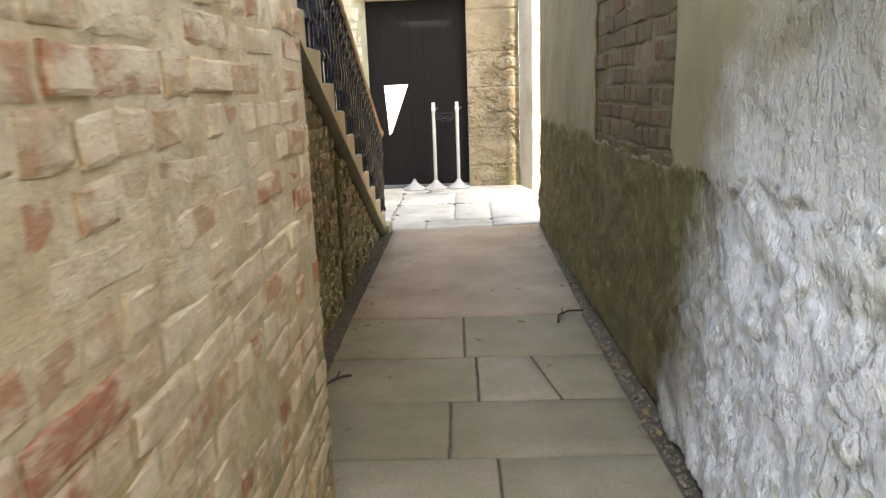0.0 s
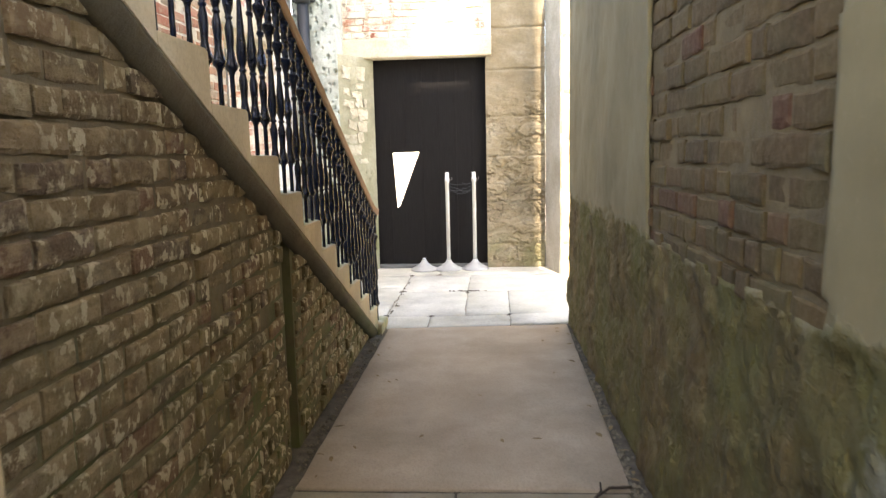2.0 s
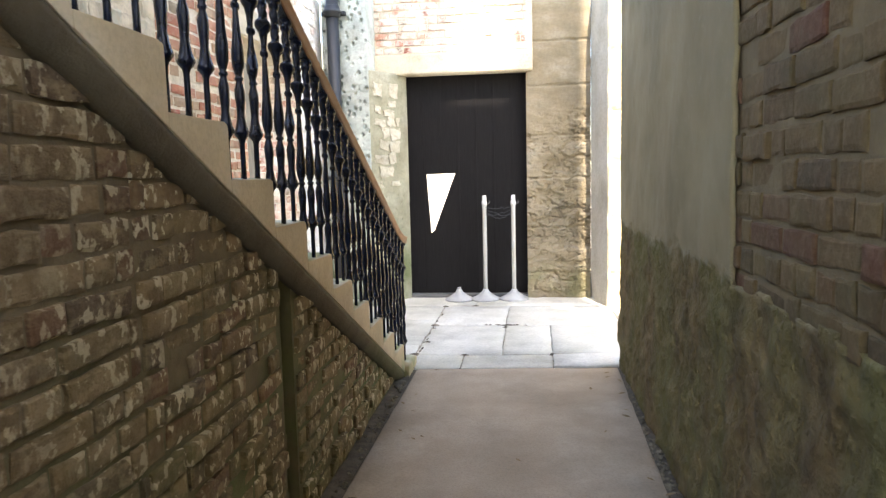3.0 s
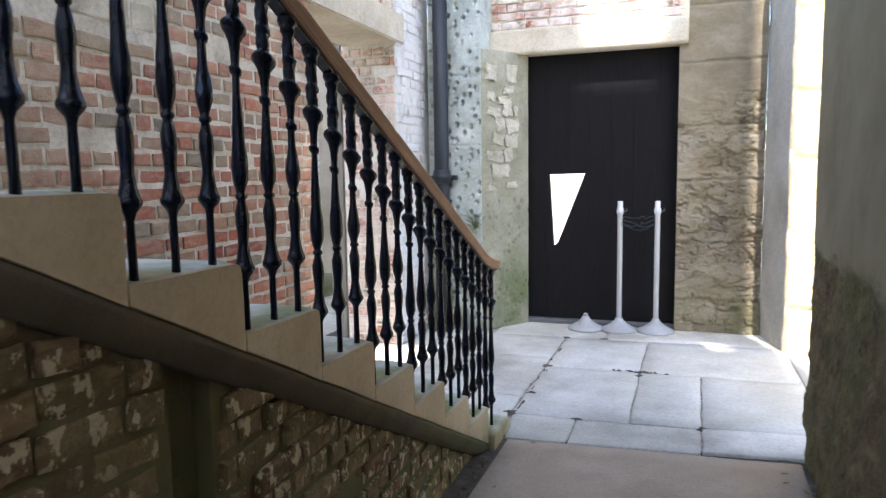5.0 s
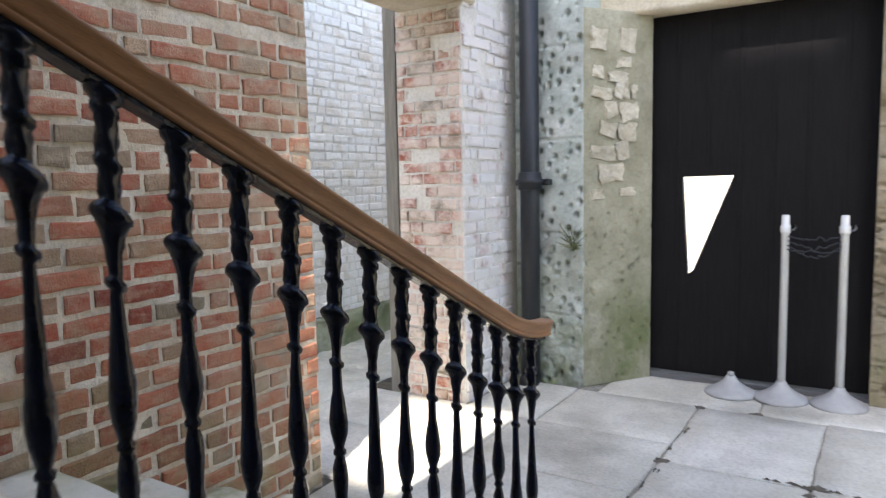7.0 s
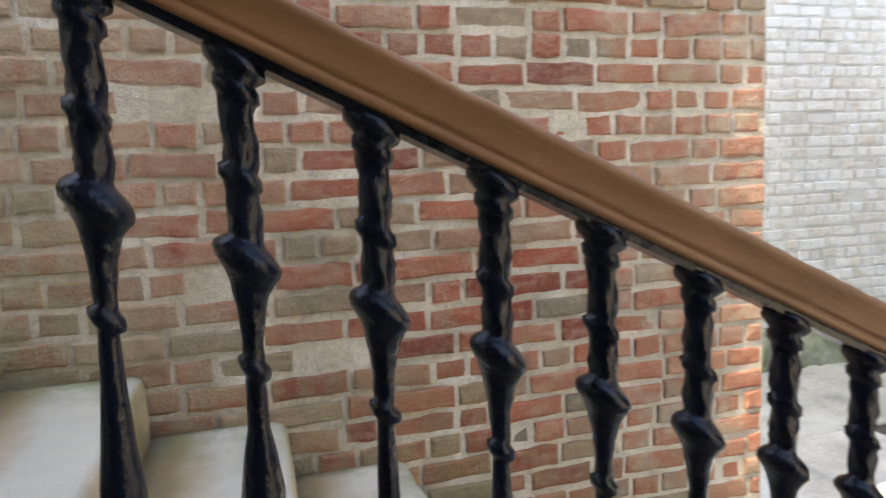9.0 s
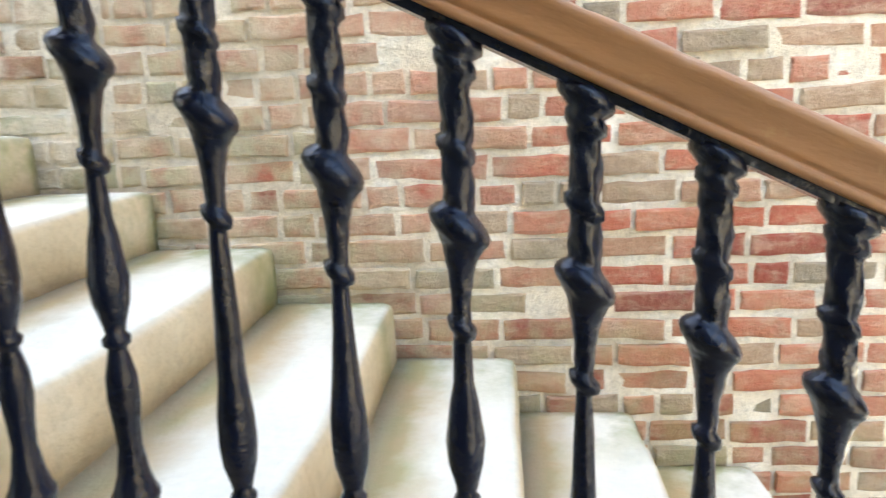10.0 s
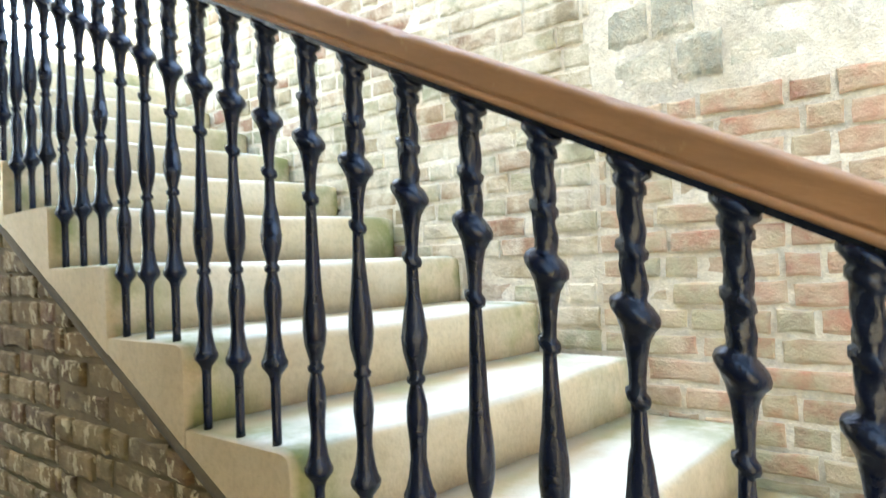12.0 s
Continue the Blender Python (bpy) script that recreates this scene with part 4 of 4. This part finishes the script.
pil = rough_block("wall_pecked_pier", (-1.20, 7.25, -0.02), (1, 0, 0), (0, 0, 1), 0.46, 3.25, 0.7, 0.008, push_pecked, pecked)
tagged(pil, "grey-green stone pier pecked all over with small pits", "wall", kind="structure")

# splayed reveal of rubble between the pier and the door
sp0, sp1 = Vector((-0.745, 7.265, 0)), Vector((-0.43, 7.70, 0))
along = (sp1 - sp0).normalized()
wide = (sp1 - sp0).length
reveal = rough_block("wall_reveal", sp0, along, (0, 0, 1), wide, 2.40, 0.35, 0.010, lambda a, b: 0.008 * fbm(a * 8, b * 8, 9) - (0.016 if noise.voronoi((a * 17, b * 13, 2.5))[0][0] < 0.2 and b < 1.15 else 0), stone_mat("reveal_stone", [(0.3, (0.24, 0.23, 0.15)), (0.6, (0.36, 0.345, 0.25)), (0.8, (0.47, 0.45, 0.35))], 4, 45, 0.012, 0.9, moss=0.8, moss_top=0.9, dirt=0.6))
tagged(reveal, "splayed door reveal of rubble stone and pale mortar", "wall", kind="structure")
rnd = random.Random(31)
nrm = along.cross(Vector((0, 0, 1)))
z = 1.22
while z < 2.16:
    h = rnd.uniform(0.075, 0.15)
    a = 0.05
    while a < wide - 0.16:
        w = rnd.uniform(0.10, 0.19)
        w = min(w, wide - 0.13 - a)
        if w < 0.05:
            break
        if rnd.random() < 0.22:
            a += w * 0.6
            continue
        hs, dz, tilt = h * rnd.uniform(0.62, 1.0), rnd.uniform(-0.015, 0.015), rnd.uniform(-9, 9)
        bm = bmesh.new()
        bmesh.ops.create_cube(bm, size=1)
        bmesh.ops.subdivide_edges(bm, edges=bm.edges[:], cuts=2, use_grid_fill=True)
        for v in bm.verts:
            v.co += Vector((noise.noise(v.co * 2 + Vector((z * 9, a * 9, 0))), noise.noise(v.co * 2 + Vector((0, z * 7, a * 5))), noise.noise(v.co * 2 + Vector((a * 4, 3, z * 8))))) * 0.26
        mtx = Matrix(((along.x, -nrm.x, 0, 0), (along.y, -nrm.y, 0, 0), (0, 0, 1, 0), (0, 0, 0, 1)))
        bm.transform(Matrix.Translation(sp0 + along * (a + w / 2) + Vector((0, 0, z + h / 2 + dz)) - nrm * 0.014) @ mtx @ pose(0, 0, 0, 0, tilt, 0) @ Matrix.Diagonal((w * rnd.uniform(0.72, 0.96), 0.06, hs, 1)))
        part("stone", bm, rubble, reveal)
        a += w + 0.008
    z += h + 0.008


def push_eroded(a, b):
    """Ashlar with a sound top; lower down flakes have come off and cracks run along the bed."""
    p = 0.008 * fbm(a * 3, b * 3, 12)
    zone = max(0.0, min(1.0, (2.1 - b) / 0.35)) * max(0.25, min(1.0, 0.75 + 1.3 * fbm(a * 2.1 + 4, b * 1.7, 5)))
    flake = fbm(a * 5, b * 9, 2, 5)
    p -= zone * 0.026 * max(0.0, min(1.0, (flake - 0.02) / 0.06))
    crack = abs(fbm(a * 4 + 7, b * 8, 8, 4))
    if crack < 0.05:
        p -= zone * 0.030 * (1 - crack / 0.05)
    p -= zone * 0.014 * abs(fbm(a * 20, b * 22, 3))
    bed = min(abs(b - z + 0.006 * fbm(a * 6, z, 3)) for z in (0.30, 0.78, 1.30, 1.74, 2.25, 2.7))
    if bed < 0.012:
        p -= 0.012
    return p


rp = rough_block("wall_right_of_door", (0.83, 7.66, -0.02), (1, 0, 0), (0, 0, 1), 0.66, 3.25, 0.5, 0.009, push_eroded, eroded)
tagged(rp, "honey-coloured ashlar pier, deeply eroded and flaking", "wall", kind="structure")
side_dir = Vector((0.110, -0.545, 0)).normalized()
side = rough_block("wall_side_return", (1.494, 7.69, -0.02), side_dir, (0, 0, 1), 0.55, 3.2, 0.02, 0.016, lambda a, b: 0.008 * fbm(a * 4, b * 4, 2), old_render)
tagged(side, "short rendered return wall beside the door pier", "wall", kind="structure")
jr = rough_block("wall_sunlit_jamb", (1.606, 7.145, -0.02), (1, 0, 0), (0, 0, 1), 1.1, 3.2, 0.6, 0.02, lambda a, b: 0.012 * fbm(a * 5, b * 5, 21) - (0.02 if min(abs(b - z) for z in (0.35, 0.9, 1.45, 1.93, 2.5)) < 0.014 else 0) - 0.02 * abs(fbm(a * 9, b * 9, 3)), warm_stone)
tagged(jr, "warm coursed stone jamb in full sun", "wall", kind="structure")
lintel = rough_block("lintel", (-0.76, 7.58, 2.385), (1, 0, 0), (0, 0, 1), 1.66, 0.205, 0.32, 0.02, lambda a, b: 0.006 * fbm(a * 5, b * 8, 2), limestone)
tagged(lintel, "long pale stone lintel over the dark door", "lintel", kind="structure")
above = rough_wall("wall_over_door", -0.80, 0.90, 7.63, 8.05, 2.59, 3.25, mortar, "pale brickwork above the door lintel")
lay_bricks(above, (-0.80, 7.63, 2.60), (1, 0, 0), 1.64, 0.65, 0.0735, 24, brick_washed, proud=0.015)

# ---- door ----
door = thing("door_1", (0.2, Y_DOOR, 0.0), "tall black boarded door with a triangular hole, closed", "door", kind="structure")
boards = 7
x0, x1, z0, z1 = -0.47, 0.86, 0.045, 2.42
HOLE = [(-0.255, 1.345), (0.063, 1.350), (-0.175, 0.735), (-0.215, 0.700)]


def door_sheet():
    bm = bmesh.new()
    front = [bm.verts.new((x - 0.2, 0, z)) for x, z in ((x0, z0), (x1, z0), (x1, z1), (x0, z1))]
    hole = [bm.verts.new((x - 0.2, 0, z)) for x, z in HOLE]
    edges = [bm.edges.new((front[i], front[(i + 1) % 4])) for i in range(4)] + [bm.edges.new((hole[i], hole[(i + 1) % 4])) for i in range(4)]
    bmesh.ops.triangle_fill(bm, use_beauty=True, edges=edges)
    r = bmesh.ops.extrude_face_region(bm, geom=bm.faces[:])
    bmesh.ops.translate(bm, verts=[g for g in r["geom"] if isinstance(g, bmesh.types.BMVert)], vec=(0, 0.045, 0))
    bmesh.ops.recalc_face_normals(bm, faces=bm.faces)
    return bm


part("leaf", door_sheet(), door_wood, door)
for k in range(1, boards):
    bx = x0 + (x1 - x0) * k / boards - 0.2
    if -0.46 < bx < -0.12:
        part("cover_strip", box(bmesh.new(), bx - 0.012, bx + 0.012, -0.005, -0.001, 1.40, z1, 0.002), door_wood, door)
        part("cover_strip", box(bmesh.new(), bx - 0.012, bx + 0.012, -0.005, -0.001, z0, 0.66, 0.002), door_wood, door)
    else:
        part("cover_strip", box(bmesh.new(), bx - 0.012, bx + 0.012, -0.005, -0.001, z0, z1, 0.002), door_wood, door)
part("sill", box(bmesh.new(), x0 - 0.2, x1 - 0.2, -0.07, 0.06, -0.01, 0.04, 0.006), lead_grey, door, "grey weathered timber sill")

# ---- stanchions and a loose base ----
def stanchion(at, label, tilt=0.0, post=True):
    st = thing("barrier_post" if post else "empty_stand", at, label, "barrier post" if post else "post base", "barrier posts before the door")
    bm = lathe(bmesh.new(), [(0.150, 0.0), (0.152, 0.012), (0.145, 0.022), (0.110, 0.038), (0.070, 0.062), (0.045, 0.085), (0.034, 0.098), (0.030, 0.112), (0.022, 0.116)], segments=28)
    shaded(part("base", bm, base_grey, st, "grey cone-shaped weighted base"))
    if post:
        bm = lathe(bmesh.new(), [(0.0215, 0.10), (0.0215, 1.02), (0.024, 1.022), (0.024, 1.035), (0.0215, 1.037), (0.0215, 1.10), (0.018, 1.106)], segments=16)
        shaded(part("pole", bm, white_plastic, st))
        shaded(part("collar", lathe(bmesh.new(), [(0.0255, 1.00), (0.028, 1.005), (0.028, 1.04), (0.0255, 1.045)], segments=16), white_plastic, st))
        bm = tube(bmesh.new(), [(0.02, 0, 1.02), (0.045, -0.005, 1.02), (0.055, -0.005, 1.035), (0.05, -0.005, 1.05)], 0.006)
        shaded(part("hook", bm, lead_grey, st))
    else:
        shaded(part("stub", lathe(bmesh.new(), [(0.02, 0.11), (0.02, 0.135), (0.012, 0.14)], segments=14), base_grey, st))
    st.rotation_euler = (0, tilt, 0)
    return st


stanchion((0.385, 7.56, 0.006), "white plastic barrier post on a grey cone base", 0.0)
stanchion((0.685, 7.58, 0.006), "white plastic barrier post joined by slack cord", 0.0)
stanchion((0.105, 7.55, 0.006), "empty grey cone base of a barrier post", 0.0, False)
bm = bmesh.new()
for k in range(4):
    pts = [(0.40 + 0.27 * i / 20 + 0.02 * noise.noise((i * 0.5, k, 7)) * math.sin(math.pi * i / 20), 7.545 - 0.006 * k, 0.99 - 0.025 * k - 0.05 * math.sin(math.pi * i / 20) * (0.4 + 0.5 * (k % 3)) + 0.035 * noise.noise((i * 0.45, k * 3.1, 1)) * math.sin(math.pi * i / 20)) for i in range(21)]
    tube(bm, pts, 0.0045, 6)
cord = shaded(mesh_object("cord", bm, pipe_paint))
tagged(cord, "dark cord looped slackly between two barrier posts", "cord")

# ---- downpipe ----
pipe = thing("downpipe", (-1.06, 7.16, 0.0), "dark painted cast-iron downpipe with collars", "pipe")
shaded(part("pipe", lathe(bmesh.new(), [(0.062, 0.02), (0.062, 1.28), (0.062, 3.25)], segments=20), pipe_paint, pipe))
for z in (1.33, 2.95):
    shaded(part("collar", lathe(bmesh.new(), [(0.064, z - 0.05), (0.076, z - 0.045), (0.078, z - 0.01), (0.09, z - 0.005), (0.09, z + 0.015), (0.078, z + 0.02), (0.072, z + 0.06), (0.064, z + 0.065)], segments=20), pipe_paint, pipe))
    part("bracket", box(bmesh.new(), -0.12, 0.12, 0.03, 0.085, z - 0.02, z + 0.02, 0.005), pipe_paint, pipe)
shaded(part("shoe", tube(bmesh.new(), [(0, 0, 0.12), (0, 0, 0.06), (0, -0.03, 0.03), (0, -0.08, 0.015)], 0.064, 16), pipe_paint, pipe))

# ---- unseen masses added to hold back sun and sky ----
# added sun blocker; its gaps let sun patches fall on landing and lintel
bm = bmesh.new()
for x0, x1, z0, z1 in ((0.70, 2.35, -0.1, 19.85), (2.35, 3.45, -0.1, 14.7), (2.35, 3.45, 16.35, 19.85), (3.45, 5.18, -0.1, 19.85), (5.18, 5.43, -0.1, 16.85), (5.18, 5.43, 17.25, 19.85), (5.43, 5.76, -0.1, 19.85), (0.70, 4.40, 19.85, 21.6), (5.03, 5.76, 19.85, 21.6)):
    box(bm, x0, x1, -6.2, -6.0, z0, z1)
sun_blocker = tagged(mesh_object("wall_sun_blocker", bm, old_render), "tall unseen wall added to block the sun, with gaps for sun patches", "wall", kind="structure")

# slab added out of view to cut the skylight in the passage
bm = bmesh.new()
box(bm, -0.02, 1.72, 0.95, 4.3, 3.30, 3.5)
tagged(mesh_object("ceiling", bm, old_render), "flat rendered slab, unseen, added over the passage to darken it", "ceiling", kind="structure")

# ---- litter along the walls ----
rnd = random.Random(77)
verts, faces = [], []
for k in range(900):
    y = rnd.uniform(-1.2, 5.05)
    if rnd.random() < 0.68:
        x = 1.372 + abs(rnd.gauss(0, 0.03)) + 0.055 * max(0, (y - 2.4) / 2.6)
    else:
        x = 0.03 - abs(rnd.gauss(0, 0.022)) if y > 1.15 else 0.105 + abs(rnd.gauss(0, 0.01))
    r = rnd.uniform(0.004, 0.014)
    c = Vector((x, y, -0.008 + r * 0.4))
    n0 = len(verts)
    for d in ((1, 0, 0), (0, 1, 0), (-1, 0, 0), (0, -1, 0), (0, 0, 0.8), (0, 0, -0.8)):
        verts.append(c + Vector(d) * r * rnd.uniform(0.7, 1.3))
    for i in range(4):
        faces += [(n0 + i, n0 + (i + 1) % 4, n0 + 4), (n0 + (i + 1) % 4, n0 + i, n0 + 5)]
me = bpy.data.meshes.new("gravel")
me.from_pydata(verts, [], faces)
me.materials.append(stone_mat("pebble", [(0.3, (0.10, 0.085, 0.06)), (0.7, (0.30, 0.26, 0.19))], 40, 90, 0.003, 0.9))
tagged(new("gravel", me), "loose grit and crumbled mortar along the wall feet", "gravel", kind="stuff")

verts, faces = [], []
for k in range(70):
    y = rnd.uniform(0.3, 5.0)
    x = rnd.choice([rnd.uniform(0.06, 0.35), rnd.uniform(0.06, 1.34), 1.36 + rnd.uniform(-0.04, 0.05)])
    a, w = rnd.uniform(0, 6.28), rnd.uniform(0.008, 0.02)
    m = Matrix.Translation((x, y, 0.009)) @ Matrix.Rotation(a, 4, "Z") @ Matrix.Rotation(rnd.uniform(-0.25, 0.25), 4, "X")
    n0 = len(verts)
    for p in ((-1.6, 0, 0), (-0.5, 0.6, 0.12), (0.7, 0.5, 0.2), (1.6, 0, 0.1), (0.7, -0.5, 0.15), (-0.5, -0.6, 0.1)):
        verts.append(m @ (Vector(p) * w))
    faces += [(n0, n0 + 1, n0 + 2, n0 + 3), (n0, n0 + 3, n0 + 4, n0 + 5)]
me = bpy.data.meshes.new("fallen_leaves")
me.from_pydata(verts, [], faces)
me.materials.append(dry_leaf)
tagged(new("fallen_leaves", me), "few dry brown leaves scattered on the floor", "leaves", kind="stuff")


def twig(points, label):
    bm = bmesh.new()
    tube(bm, points, 0.006, 6)
    a, b = Vector(points[1]), Vector(points[2])
    tube(bm, [a, a + Vector((0.03, 0.05, 0.004)), a + Vector((0.035, 0.10, 0.01))], 0.004, 5)
    tagged(shaded(mesh_object("twig", bm, twig_brown)), label, "twig")


twig([(1.20, 2.20, 0.012), (1.215, 2.30, 0.016), (1.28, 2.37, 0.02), (1.37, 2.385, 0.016)], "dark bent dry twig lying on the flagstones")
twig([(0.05, 1.35, 0.012), (0.07, 1.46, 0.018), (0.12, 1.53, 0.015), (0.16, 1.55, 0.012)], "short dark twig beside the mossy wall")


# ---- weed on the pier ----
bm = bmesh.new()
rnd = random.Random(5)
for k in range(26):
    base = Vector((-0.79 + rnd.uniform(-0.03, 0.03), 7.235, 0.90 + rnd.uniform(-0.02, 0.02)))
    tip = base + Vector((rnd.uniform(-0.10, 0.10), rnd.uniform(-0.09, -0.02), rnd.uniform(0.02, 0.15)))
    tube(bm, [base, (base + tip) / 2 + Vector((0, -0.012, 0.01)), tip], 0.0018, 4)
    for j in range(3):
        c = base.lerp(tip, 0.4 + 0.3 * j)
        d = Vector((rnd.uniform(-1, 1), rnd.uniform(-1, 0.2), rnd.uniform(-0.4, 0.6))).normalized() * rnd.uniform(0.012, 0.022)
        w = d.cross(Vector((0, 0, 1))).normalized() * 0.005
        vs = [bm.verts.new(p) for p in (c, c + d * 0.5 + w, c + d, c + d * 0.5 - w)]
        bm.faces.new(vs)
weed = mesh_object("wall_weed", bm, paint_mat("weed_green", (0.10, 0.12, 0.035), 0.7, 0.0, 50, 0.001))
tagged(weed, "small half-dry weed rooted in the stone pier", "plant")
